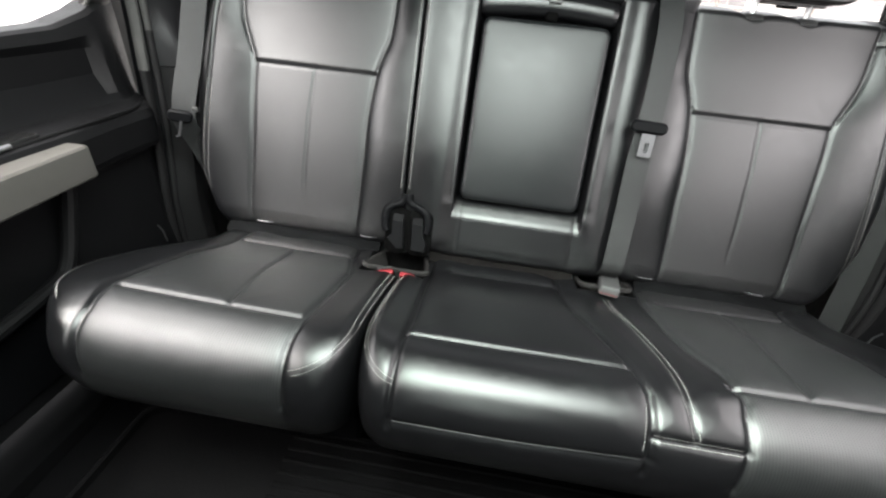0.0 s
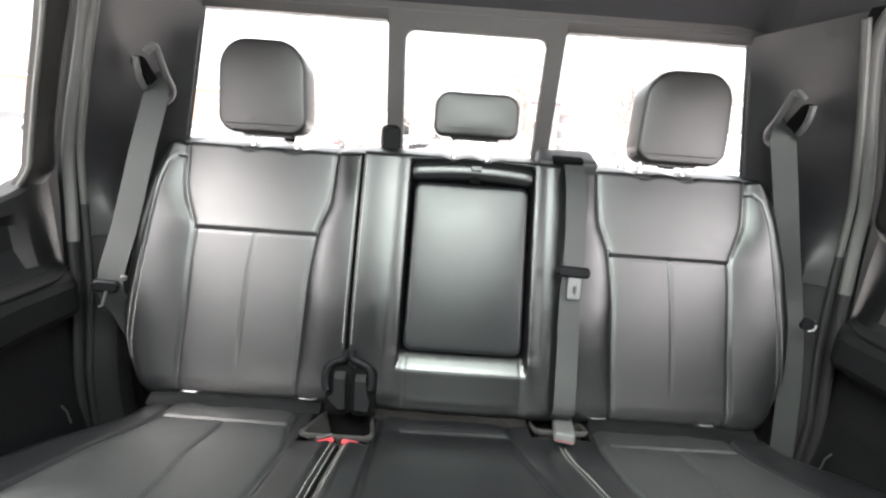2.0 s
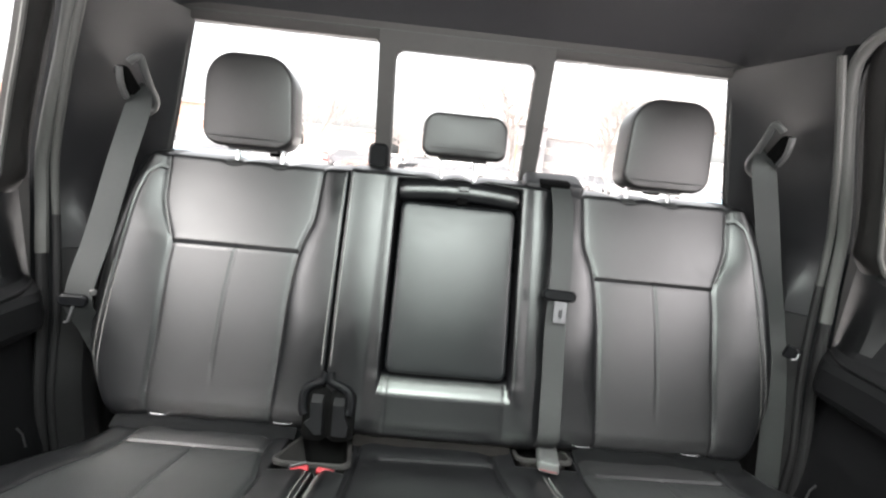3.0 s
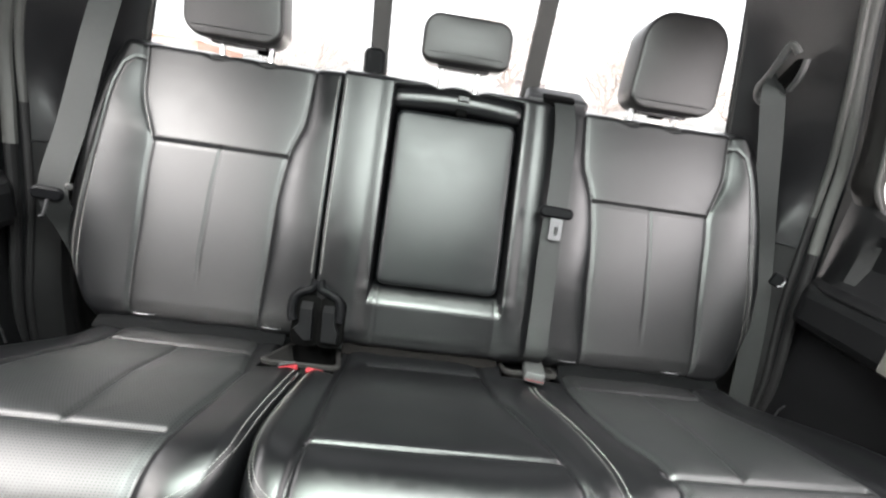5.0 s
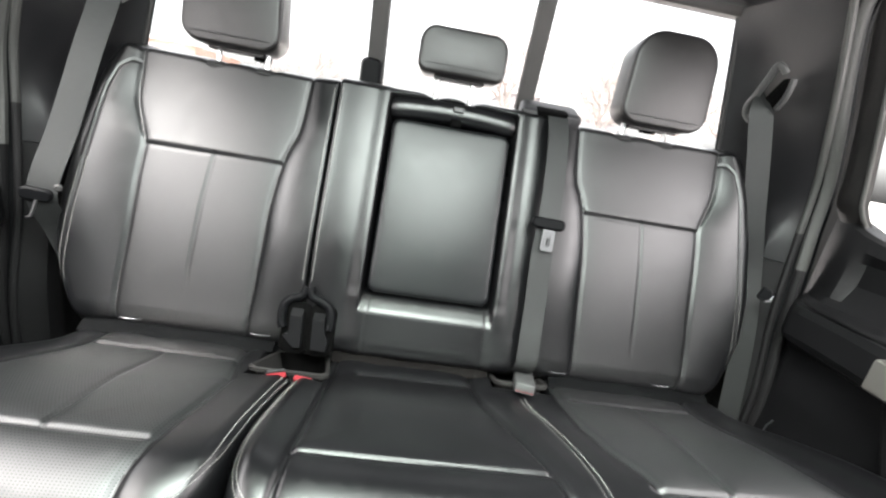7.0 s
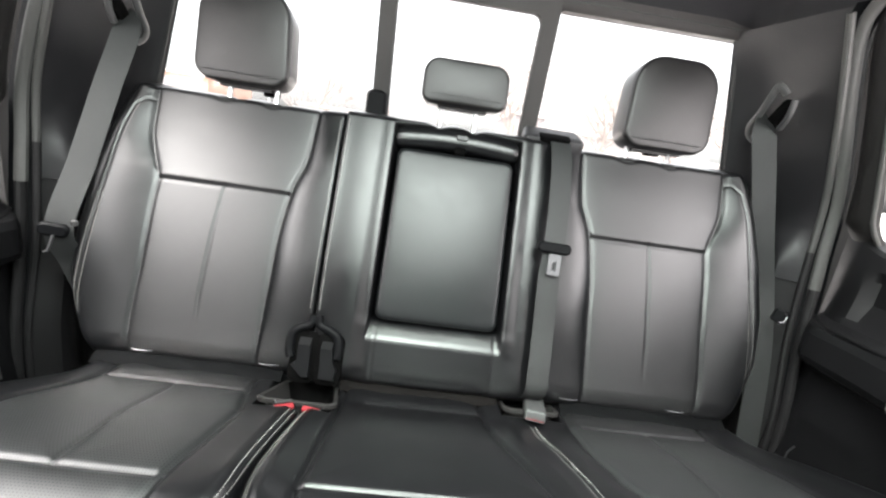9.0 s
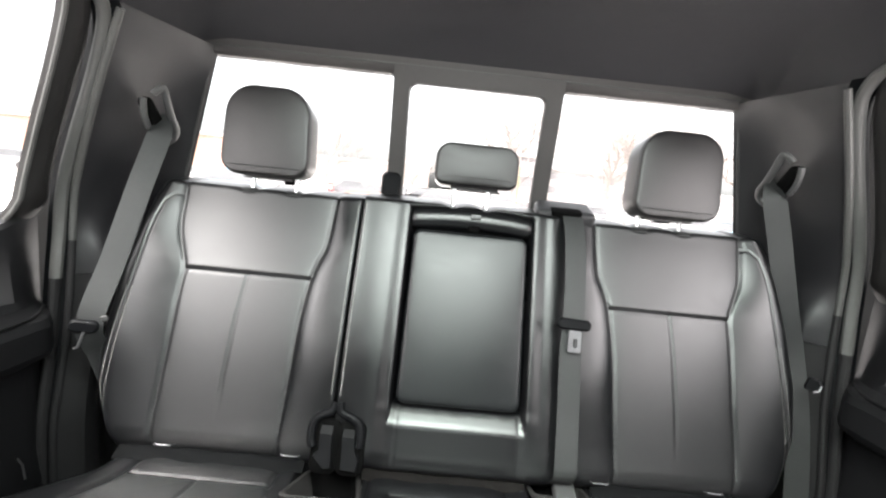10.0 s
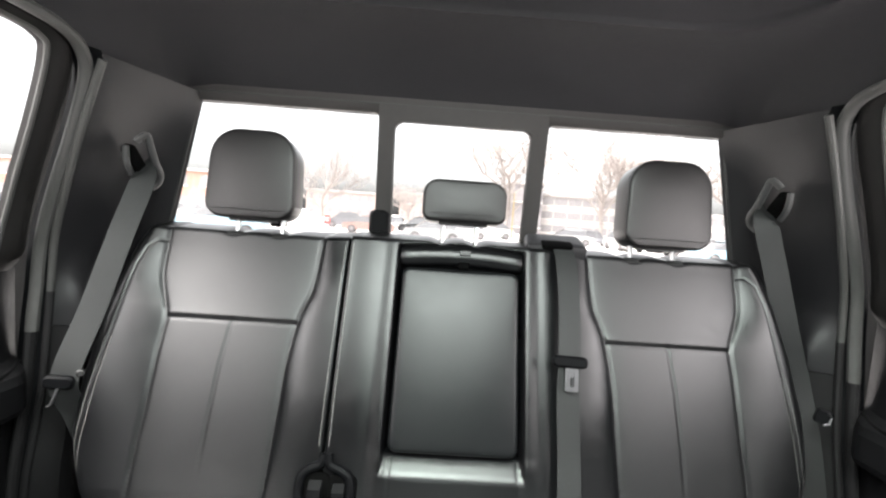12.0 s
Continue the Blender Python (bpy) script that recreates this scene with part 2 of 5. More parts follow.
def slab(w, h, rc, profile, m, n=6, taper=0.0, bm=None):
    """A body of stacked rounded rectangles. profile: rows of inset and height, along the local z of the pose m."""
    bm = bm or bmesh.new()
    loops = []
    for inset, height in profile:
        pts = ring(w - 2 * inset, h - 2 * inset, rc - inset, n, taper)
        loops.append([bm.verts.new(m @ Vector((x, y, height))) for x, y in pts])
    for a, b in zip(loops, loops[1:]):
        for i in range(len(a)):
            j = (i + 1) % len(a)
            bm.faces.new((a[i], a[j], b[j], b[i]))
    for loop, flip in ((loops[0], True), (loops[-1], False)):
        bm.faces.new(loop[::-1] if flip else loop)
    return bm


def pad(w, h, rc, depth, r, puff, m, n=8, rings=12, foot=None, taper=0.0):
    """A padded body: rounded rim of radius r and a softly domed front. foot: corner radius of the lower corners."""
    bm = bmesh.new()
    half = min(w, h) / 2 - 0.003
    rows = [(r * 0.5, 0.0), (r * 0.12, r * 0.12), (0.0, r * 0.5)]
    rows += [(r * (1 - math.cos(q)), None) for q in (math.pi / 2 * k / 7 for k in range(8))]
    rows += [(r + (half - r) * k / rings, None) for k in range(1, rings + 1)]
    loops = []
    for inset, height in rows:
        loop = []
        for x, y in ring(w - 2 * inset, h - 2 * inset, rc - inset * 0.8, n, taper, None if foot is None else foot - inset * 0.8, 12):
            z = height
            if z is None:
                fx, fy = min(1, abs(2 * x / w)), min(1, abs(2 * y / h))
                z = depth - float(round_off(inset, r)) + puff * (1 - fx**2.5) * (1 - fy**2.5)
            loop.append(bm.verts.new(m @ Vector((x, y, z))))
        loops.append(loop)
    for a, b in zip(loops, loops[1:]):
        for i in range(len(a)):
            j = (i + 1) % len(a)
            bm.faces.new((a[i], a[j], b[j], b[i]))
    bm.faces.new(loops[0][::-1])
    bm.faces.new(loops[-1])
    return bm


def facing(at, normal, up=(0, 0, 1)):
    """A pose whose local z looks along normal and whose local y is near up."""
    z = Vector(normal).normalized()
    x = Vector(up).cross(z).normalized()
    return Matrix.Translation(at) @ Matrix((x, z.cross(x), z)).transposed().to_4x4()


def tube(points, r, n=8, flat=1.0, bm=None, caps=True):
    """A tube along a line; flat squeezes it along its own normal."""
    bm = bm or bmesh.new()
    pts = [Vector(p) for p in points]
    loops = []
    a = None
    for i, p in enumerate(pts):
        t = (pts[min(i + 1, len(pts) - 1)] - pts[max(i - 1, 0)]).normalized()
        if a is None:
            a = t.cross(Vector((0.13, 0.31, 1)) if abs(t.z) < 0.9 else Vector((1, 0.1, 0)))
        a = (a - t * a.dot(t)).normalized()
        b = t.cross(a)
        loops.append([bm.verts.new(p + r * (math.cos(q) * a + flat * math.sin(q) * b)) for q in (2 * math.pi * k / n for k in range(n))])
    for a, b in zip(loops, loops[1:]):
        for i in range(n):
            bm.faces.new((a[i], a[(i + 1) % n], b[(i + 1) % n], b[i]))
    if caps:
        bm.faces.new(loops[0][::-1])
        bm.faces.new(loops[-1])
    return bm


def curve(points, n=40):
    """A smooth line through the points (Catmull-Rom), in n even steps of its parameter."""
    p = np.array(points, float)
    p = np.vstack([2 * p[0] - p[1], p, 2 * p[-1] - p[-2]])
    out = []
    last = len(points) - 1
    for k in range(n + 1):
        u = k / n * last
        i = min(int(u), last - 1)
        t = u - i
        a, b, c, d = p[i : i + 4]
        out.append(0.5 * (2 * b + (c - a) * t + (2 * a - 5 * b + 4 * c - d) * t**2 + (3 * b - a - 3 * c + d) * t**3))
    return np.array(out)


def shell(grid, offset, bm=None):
    """A sheet of points (rows x columns x 3) given thickness by the offset vector."""
    bm = bm or bmesh.new()
    g = np.array(grid, float)
    r, c = g.shape[:2]
    f = [[bm.verts.new(g[i, j]) for j in range(c)] for i in range(r)]
    o = [[bm.verts.new(g[i, j] + np.array(offset)) for j in range(c)] for i in range(r)]
    for i in range(r - 1):
        for j in range(c - 1):
            bm.faces.new((f[i][j], f[i][j + 1], f[i + 1][j + 1], f[i + 1][j]))
            bm.faces.new((o[i][j], o[i + 1][j], o[i + 1][j + 1], o[i][j + 1]))
    rim = [(i, 0) for i in range(r)] + [(r - 1, j) for j in range(1, c)] + [(i, c - 1) for i in range(r - 2, -1, -1)] + [(0, j) for j in range(c - 2, 0, -1)]
    for (a, b), (d, e) in zip(rim, rim[1:] + rim[:1]):
        bm.faces.new((f[a][b], f[d][e], o[d][e], o[a][b]))
    return bm


def smooth01(t):
    t = np.clip(t, 0, 1)
    return t * t * (3 - 2 * t)


def away(X, Y, pts):
    """Distance of each place to a polyline."""
    best = np.full(np.shape(X), 9.0)
    for (ax, ay), (bx, by) in zip(pts, pts[1:]):
        dx, dy = bx - ax, by - ay
        t = np.clip(((X - ax) * dx + (Y - ay) * dy) / (dx * dx + dy * dy + 1e-12), 0, 1)
        best = np.minimum(best, np.hypot(X - ax - t * dx, Y - ay - t * dy))
    return best


def round_off(d, r):
    """How far a rounded edge of radius r has fallen at the distance d from the rim."""
    q = np.clip(r - d, 0, r)
    return r - np.sqrt(np.maximum(r * r - q * q, 0))


def spread(n, crowd=0.55):
    t = np.linspace(0, 1, n)
    return (1 - crowd) * t + crowd * (1 - np.cos(np.pi * t)) / 2


def panels(P, ids, names, parent, mats, labels):
    """Cuts a sheet of points into the panels that ids names, face by face; the panels meet in the seams and share their normals."""
    du = np.gradient(P, axis=1)
    dv = np.gradient(P, axis=0)
    N = np.cross(du, dv)
    N /= np.linalg.norm(N, axis=2, keepdims=True) + 1e-12
    r, c = P.shape[:2]
    flat_p, flat_n = P.reshape(-1, 3), N.reshape(-1, 3)
    idx = np.arange(r * c).reshape(r, c)
    quads = np.stack([idx[:-1, :-1], idx[:-1, 1:], idx[1:, 1:], idx[1:, :-1]], -1).reshape(-1, 4)
    made = []
    for k, name in enumerate(names):
        mine = quads[ids.reshape(-1) == k]
        if not len(mine):
            continue
        used, inverse = np.unique(mine, return_inverse=True)
        me = bpy.data.meshes.new(name)
        me.from_pydata(flat_p[used].tolist(), [], inverse.reshape(-1, 4).tolist())
        ob = finish(me, name, mats[k], parent, labels[k], True)
        me.normals_split_custom_set_from_vertices(flat_n[used].tolist())
        made.append(ob)
    return made


def stitches(surface, line, parent, step=0.0052, long=0.0045, wide=0.0008, label="pale contrast stitching", name="stitching"):
    """Rows of short threads laid on a surface. surface: place and normal at (a, b); line: polyline in (a, b)."""
    pts = curve(line, 240)
    places = np.array([surface(*p)[0] for p in pts])
    seg = np.r_[0, np.cumsum(np.linalg.norm(np.diff(places, axis=0), axis=1))]
    bm = bmesh.new()
    for s in np.arange(0, seg[-1] - long, step):
        a = [np.interp(s, seg, pts[:, k]) for k in (0, 1)]
        b = [np.interp(s + long, seg, pts[:, k]) for k in (0, 1)]
        pa, na = surface(*a)
        pb, _ = surface(*b)
        along = Vector(pb - pa)
        if along.length < 1e-5:
            continue
        normal = Vector(na)
        side = along.normalized().cross(normal).normalized() * wide / 2
        lift = normal * 0.0013
        low = normal * 0.0002
        q = [bm.verts.new(Vector(p) + s2 + h) for p, h in ((pa, low), ((pa + pb) / 2, lift), (pb, low)) for s2 in (side, -side)]
        bm.faces.new((q[0], q[1], q[3], q[2]))
        bm.faces.new((q[2], q[3], q[5], q[4]))
    ob = part(name, bm, THREAD, parent, label)
    return tagged(ob, kind="stuff")


# ---- structure ----
def sx(z):
    """Half width of the cab at a height: upright doors, then leaning in to the roof."""
    q = z - 0.85
    return 0.93 - 0.2425 * (q + math.hypot(q, 0.06))


def on_side(s, y, z, inward=0.0):
    return (s * (sx(z) - inward), y, z)


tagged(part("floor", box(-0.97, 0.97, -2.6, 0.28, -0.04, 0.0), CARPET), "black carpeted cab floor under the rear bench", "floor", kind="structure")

# rear wall below the window
rear = tagged(part("wall_rear", box(-0.86, 0.86, 0.2, 0.25, 0.0, 0.872, 0.004), PLASTIC), "dark plastic rear cab wall behind the bench", "wall", kind="structure")


def glass_y(z):
    return 0.16 + (1.2 - z) * 0.13


# rear window: sliding middle pane between two fixed ones
rear_window = thing("window_1", "three-part rear window with sliding middle pane and dark frame", "window", (0, 0.2, 0.86), kind="structure")
tilt = facing((0, glass_y(1.02) - 0.012, 1.02), (0, -1, -0.13))


def window_ring(w, h, border, rc, depth, m):
    bm = bmesh.new()
    rows = [(0, 0, 0.004), (0, depth, 0.004), (border, depth, rc), (border + 0.003, depth - 0.006, rc), (border + 0.003, 0, rc)]
    loops = [[bm.verts.new(m @ Vector((x, y, z))) for x, y in ring(w - 2 * i, h - 2 * i, r, 6)] for i, z, r in rows]
    for a, b in zip(loops, loops[1:] + loops[:1]):
        for i in range(len(a)):
            j = (i + 1) % len(a)
            bm.faces.new((a[i], a[j], b[j], b[i]))
    return bm


part("window_frame", window_ring(0.424, 0.403, 0.0385, 0.022, 0.018, tilt), FRAME_PLASTIC_GLARE, rear_window, "dark frame of the sliding pane, lightened for window glare")
bm = shell([[(x, glass_y(z) - 0.014 - 0.004 * k, z) for x in np.linspace(-0.69, 0.69, 9)] for k, z in ((0, 1.199), (1, 1.204), (1.6, 1.222), (1, 1.245))], (0, 0.03, 0))
part("window_frame", bm, FRAME_PLASTIC_GLARE, rear_window, "dark upper frame strip, lightened for window glare")
bm = tube([(x, glass_y(1.2) - 0.021, 1.2205) for x in np.linspace(-0.685, 0.685, 5)], 0.003)
part("trim_strip", bm, RUBBER_DARK, rear_window)
for x0, x1, x2, x3 in ((-0.67, -0.208, -0.199, -0.765), (-0.172, 0.172, 0.176, -0.172), (0.211, 0.672, 0.775, 0.216)):
    bm = shell([[(x0, glass_y(1.2), 1.203), (x1, glass_y(1.2), 1.203)], [(x3, glass_y(0.85), 0.85), (x2, glass_y(0.85), 0.85)]], (0, 0.004, 0))
    pane = part("pane", bm, GLASS, rear_window, "clear glass pane", smooth=False)
    pane.visible_shadow = False
for s in (-1, 1):
    part("gasket", tube([(s * 0.662, glass_y(1.2) - 0.010, 1.206), (s * 0.712, glass_y(1.03) - 0.010, 1.03), (s * 0.760, glass_y(0.86) - 0.010, 0.86)], 0.004, 8), RUBBER_DARK, rear_window, "black rubber gasket")
# gussets that round the inner top corners of the fixed panes
for s in (-1, 1):
    for cx, dx in ((s * 0.212, s),):
        c = Vector((cx, glass_y(1.19) - 0.016, 1.2))
        bm = bmesh.new()
        arc = [(0, 0)] + [(0.018 - 0.018 * math.cos(a), -(0.018 - 0.018 * math.sin(a))) for a in (math.pi / 2 * k / 6 for k in range(7))]
        lo = [bm.verts.new(c + Vector((dx * u, 0, v))) for u, v in arc]
        hi = [bm.verts.new(c + Vector((dx * u, 0.014, v))) for u, v in arc]
        bm.faces.new(lo)
        bm.faces.new(hi[::-1])
        for i in range(len(arc)):
            j = (i + 1) % len(arc)
            bm.faces.new((lo[i], lo[j], hi[j], hi[i]))
        part("corner_gusset", bm, FRAME_PLASTIC_GLARE, rear_window)
bm = slab(0.05, 0.085, 0.016, [(0.003, 0), (0, 0.004), (0, 0.022), (0.006, 0.03)], facing((-0.2, 0.178, 0.915), (0, -1, 0)))
part("window_latch", bm, PLASTIC, rear_window, "black latch of the sliding pane")

SEAL1 = curve([(-0.086, 1.205), (-0.068, 1.117), (-0.046, 1.02), (-0.014, 0.88), (-0.007, 0.76), (-0.018, 0.6), (-0.03, 0.5), (-0.05, 0.4), (-0.068, 0.29), (-0.07, 0.05)], 60)
SEAL2 = curve([(-0.92, 1.236), (-0.5, 1.237), (-0.24, 1.236), (-0.155, 1.228), (-0.112, 1.208), (-0.083, 1.17), (-0.058, 1.08), (-0.038, 0.97), (-0.021, 0.86), (-0.02, 0.76), (-0.029, 0.66), (-0.045, 0.5), (-0.075, 0.3), (-0.08, 0.05)], 90)
EDGE = curve([(-0.92, 1.238), (-0.5, 1.239), (-0.235, 1.238), (-0.15, 1.231), (-0.113, 1.209), (-0.09, 1.155), (-0.07, 1.046), (-0.048, 0.93), (-0.03, 0.82), (-0.035, 0.74), (-0.04, 0.66)], 60)
PANE = curve([(-0.92, 1.214), (-0.5, 1.217), (-0.25, 1.217), (-0.175, 1.211), (-0.15, 1.186), (-0.125, 1.09), (-0.104, 0.98), (-0.088, 0.88), (-0.088, 0.76), (-0.09, 0.66)], 60)


def side_walls(s, name):
    """All fixed trim of one side of the cab: pillar, jamb, seals, header, front wall."""
    # rear pillar trim from the door seal to the edge of the rear window
    rows = []
    for z in np.linspace(1.216, 0.06, 42):
        yf = np.interp(-z, -SEAL1[:, 1], SEAL1[:, 0])
        front = np.array(on_side(s, yf, z, 0.04))
        zr = min(z, 1.24)
        back = np.array((s * (0.655 + (1.2 - max(zr, 0.5)) * 0.29), glass_y(max(zr, 0.85)) - 0.004, zr))
        row = []
        for t in np.linspace(0, 1, 16):
            p = front + (back - front) * t
            bow = 0.042 * math.sin(math.pi * t ** 1.25) * min(1, max(0, (1.22 - z) / 0.1))
            swell = 0.042 * float(smooth01((0.81 - z) / 0.12) * smooth01(t / 0.22) * (1 - smooth01((t - 0.3) / 0.25)))
            row.append(p + np.array((s * (bow * 0.6 - swell), bow * 0.5 - swell * 0.4, 0)))
        rows.append(row)
    split = next(i for i, row in enumerate(rows) if row[0][2] < 0.68)
    pillar = part(name, shell(rows[: split + 1], (s * 0.02, 0.02, 0)), PLASTIC_SOFT)
    low = np.array(rows[split:]) + np.array((s * 0.003, 0.003, -0.002))
    tagged(part("lower_trim", shell(low, (s * 0.02, 0.02, 0)), PLASTIC_LOW), "black plastic lower trim beside the bench", "quarter trim", kind="structure")
    tagged(pillar, "smooth dark grey plastic rear pillar trim beside the window", "pillar trim", kind="structure")
    # jamb between the two seals
    top = curve([on_side(s, y, z, 0.02) for y, z in SEAL2[24:]], 60)
    low = curve([on_side(s, y, z, 0.045) for y, z in np.vstack([[(-0.098, 1.218)], SEAL1])], 60)
    jamb = part("door_jamb", shell([[a + (b - a) * t for t in (0, 0.25, 0.5, 0.75, 1)] for a, b in zip(top, low)], (s * 0.02, 0, 0)), PLASTIC)
    tagged(jamb, "dark plastic door jamb behind the rear door", "door jamb", kind="structure")
    for line, inward, r, flat, name_, what in ((SEAL1, 0.044, 0.0075, 1.0, "inner_seal", "light grey rubber seal along the rear pillar"), (SEAL2, 0.026, 0.0125, 0.8, "outer_seal", "grey rubber door seal round the rear doorway")):
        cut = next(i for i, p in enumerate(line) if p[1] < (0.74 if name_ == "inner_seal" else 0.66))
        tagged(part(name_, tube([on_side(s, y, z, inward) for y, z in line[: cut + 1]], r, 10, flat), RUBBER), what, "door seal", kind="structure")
        # same seal below the cut; its darker colour imitates the shade beside the bench
        tagged(part(name_, tube([on_side(s, y, z, inward) for y, z in line[cut:]], r, 10, flat), PLASTIC_LOW), "lower run of the door seal beside the bench, darkened for shade", "door seal", kind="structure")
    # roof rail over the door
    rows = [[on_side(s, y, z, i) for y in np.linspace(-2.2, 0.14, 14)] for z, i in ((1.232, 0.0), (1.245, 0.0), (1.28, 0.0))]
    tagged(part("roof_rail", shell(rows, (s * 0.03, 0, 0.02)), HEADLINER), "dark cloth-covered roof rail above the doors", "roof rail", kind="structure")
    rows = [[on_side(s, y, z, -0.035) for y in (float(np.interp(z, [0.7, 0.74, 0.88, 1.09, 1.19, 1.25], [-0.12, -0.03, -0.028, -0.06, -0.08, -0.1])), 0.05, 0.1, 0.26)] for z in np.linspace(0.0, 1.3, 14)]
    tagged(part("body_side", shell(rows, (s * 0.03, 0, 0)), RUBBER_DARK), "dark inner body panel behind the door jamb", "wall", kind="structure")
    # middle pillar, front door and its opening, all behind the camera
    rows = [[on_side(s, y, z, 0.0) for y in (-1.06, -1.0, -0.9)] for z in np.linspace(0.0, 1.25, 8)]
    tagged(part("middle_pillar", shell(rows, (s * 0.06, 0, 0)), PLASTIC), "dark plastic middle pillar between the doors", "pillar", kind="structure")
    rows = [[on_side(s, y, z, 0.0) for y in (-2.6, -1.06)] for z in np.linspace(0.0, 0.78, 5)]
    tagged(part("wall_front_side", shell(rows, (s * 0.06, 0, 0)), PLASTIC), "dark front door trim", "wall", kind="structure")
    rows = [[on_side(s, y, z, -0.02) for y in (-2.2, -1.06)] for z in (0.78, 1.0, 1.24)]
    pane = tagged(part("front_side_glass", shell(rows, (s * 0.004, 0, 0)), GLASS), "clear front door glass", "window", kind="structure")
    pane.visible_shadow = False
    tagged(part("door_sill", shell([[(s * x, y, z) for y in (-1.0, -0.3, -0.1)] for x, z in ((0.83, 0.0), (0.835, 0.03), (0.86, 0.045), (0.95, 0.045))], (0, 0, -0.004)), CARPET), "dark plastic door sill plate", "door sill", kind="structure")


side_walls(-1, "pillar_left")
side_walls(1, "pillar_right")

# headliner: from the edge of the cab up to the opening of the sunroof
outer, inner = ring(1.44, 1.80, 0.03, 10, side=24), ring(1.12, 1.26, 0.16, 10, side=24)
bm = bmesh.new()
loops = []
for k in range(15):
    t = k / 14
    rise = 1 - (1 - t) ** 2.4
    loop = []
    for (ax, ay), (bx, by) in zip(outer, inner):
        edge_z = float(np.interp(ay - 0.748, [-0.26, -0.17, -0.1, 0.15], [1.243, 1.236, 1.212, 1.21]))
        a = Vector((ax, ay - 0.748, edge_z + (0.012 if ay > 0.88 and abs(ax) < 0.68 else 0.0)))
        b = Vector((bx, by - 0.745, 1.332))
        p = a.lerp(b, t)
        p.z = a.z + (b.z - a.z) * rise
        loop.append(bm.verts.new(p))
    loops.append(loop)
for inset, z in ((0.003, 1.338), (0.011, 1.344), (0.055, 1.355), (0.06, 1.36), (0.062, 1.385)):
    loops.append([bm.verts.new((x, y - 0.745, z)) for x, y in ring(1.12 - 2 * inset, 1.26 - 2 * inset, 0.16 - inset / 2, 10, side=24)])
for a, b in zip(loops, loops[1:]):
    for i in range(len(a)):
        j = (i + 1) % len(a)
        bm.faces.new((a[i], a[j], b[j], b[i]))
loops.append([bm.verts.new((v.co.x, v.co.y, 1.41)) for v in loops[-1]])
loops.append([bm.verts.new((v.co.x * 1.03, v.co.y, 1.41)) for v in loops[0]])
loops.append(loops[0])
for a, b in zip(loops[-4:], loops[-3:]):
    for i in range(len(a)):
        j = (i + 1) % len(a)
        bm.faces.new((a[i], a[j], b[j], b[i]))
tagged(part("ceiling", bm, HEADLINER, edge=60), "dark charcoal cloth headliner with a sunroof recess", "ceiling", kind="structure")
roof_hatch = thing("sunroof", "panoramic tinted glass sunroof with black frame", "sunroof", (0, -0.745, 1.38), kind="structure")
part("sunroof_frame", window_ring(1.0, 1.12, 0.07, 0.05, 0.02, Matrix.Translation((0, -0.745, 1.374))), RUBBER_DARK, roof_hatch, "black frame of the glass roof")
part("shade", box(-0.45, 0.45, -0.58, -0.19, 1.376, 1.386, 0.003, 2), BLACK, roof_hatch, "black sliding shade, half drawn")
pane = part("pane", box(-0.45, 0.45, -1.3, -0.58, 1.393, 1.398), ROOF_GLASS, roof_hatch, "green tinted roof glass", False)
pane.visible_shadow = False

# front of the cab, behind the camera
rows = [[(x, y, z) for x in (-0.74, 0, 0.74)] for y, z in ((-1.62, 1.26), (-2.05, 1.06), (-2.45, 0.86))]
pane = tagged(part("windshield", shell(rows, (0, -0.005, 0.003)), SHIELD_GLASS), "greenish laminated windshield", "window", kind="structure")
pane.visible_shadow = False
tagged(part("dashboard", box(-0.93, 0.93, -2.6, -2.2, 0.0, 0.86, 0.04, 3), PLASTIC), "dark plastic dashboard", "dashboard", kind="structure")
for s in (-1, 1):
    tagged(part("front_pillar", tube([(s * 0.72, -1.6, 1.25), (s * 0.8, -2.05, 1.05), (s * 0.88, -2.5, 0.84)], 0.06, 10), PLASTIC), "dark windshield pillar", "pillar", kind="structure")


# rear doors
def door_sill_z(y):
    return float(np.interp(-y, [0.02, 0.06, 0.11, 0.19, 0.3, 0.9], [0.80, 0.79, 0.767, 0.745, 0.739, 0.735]))


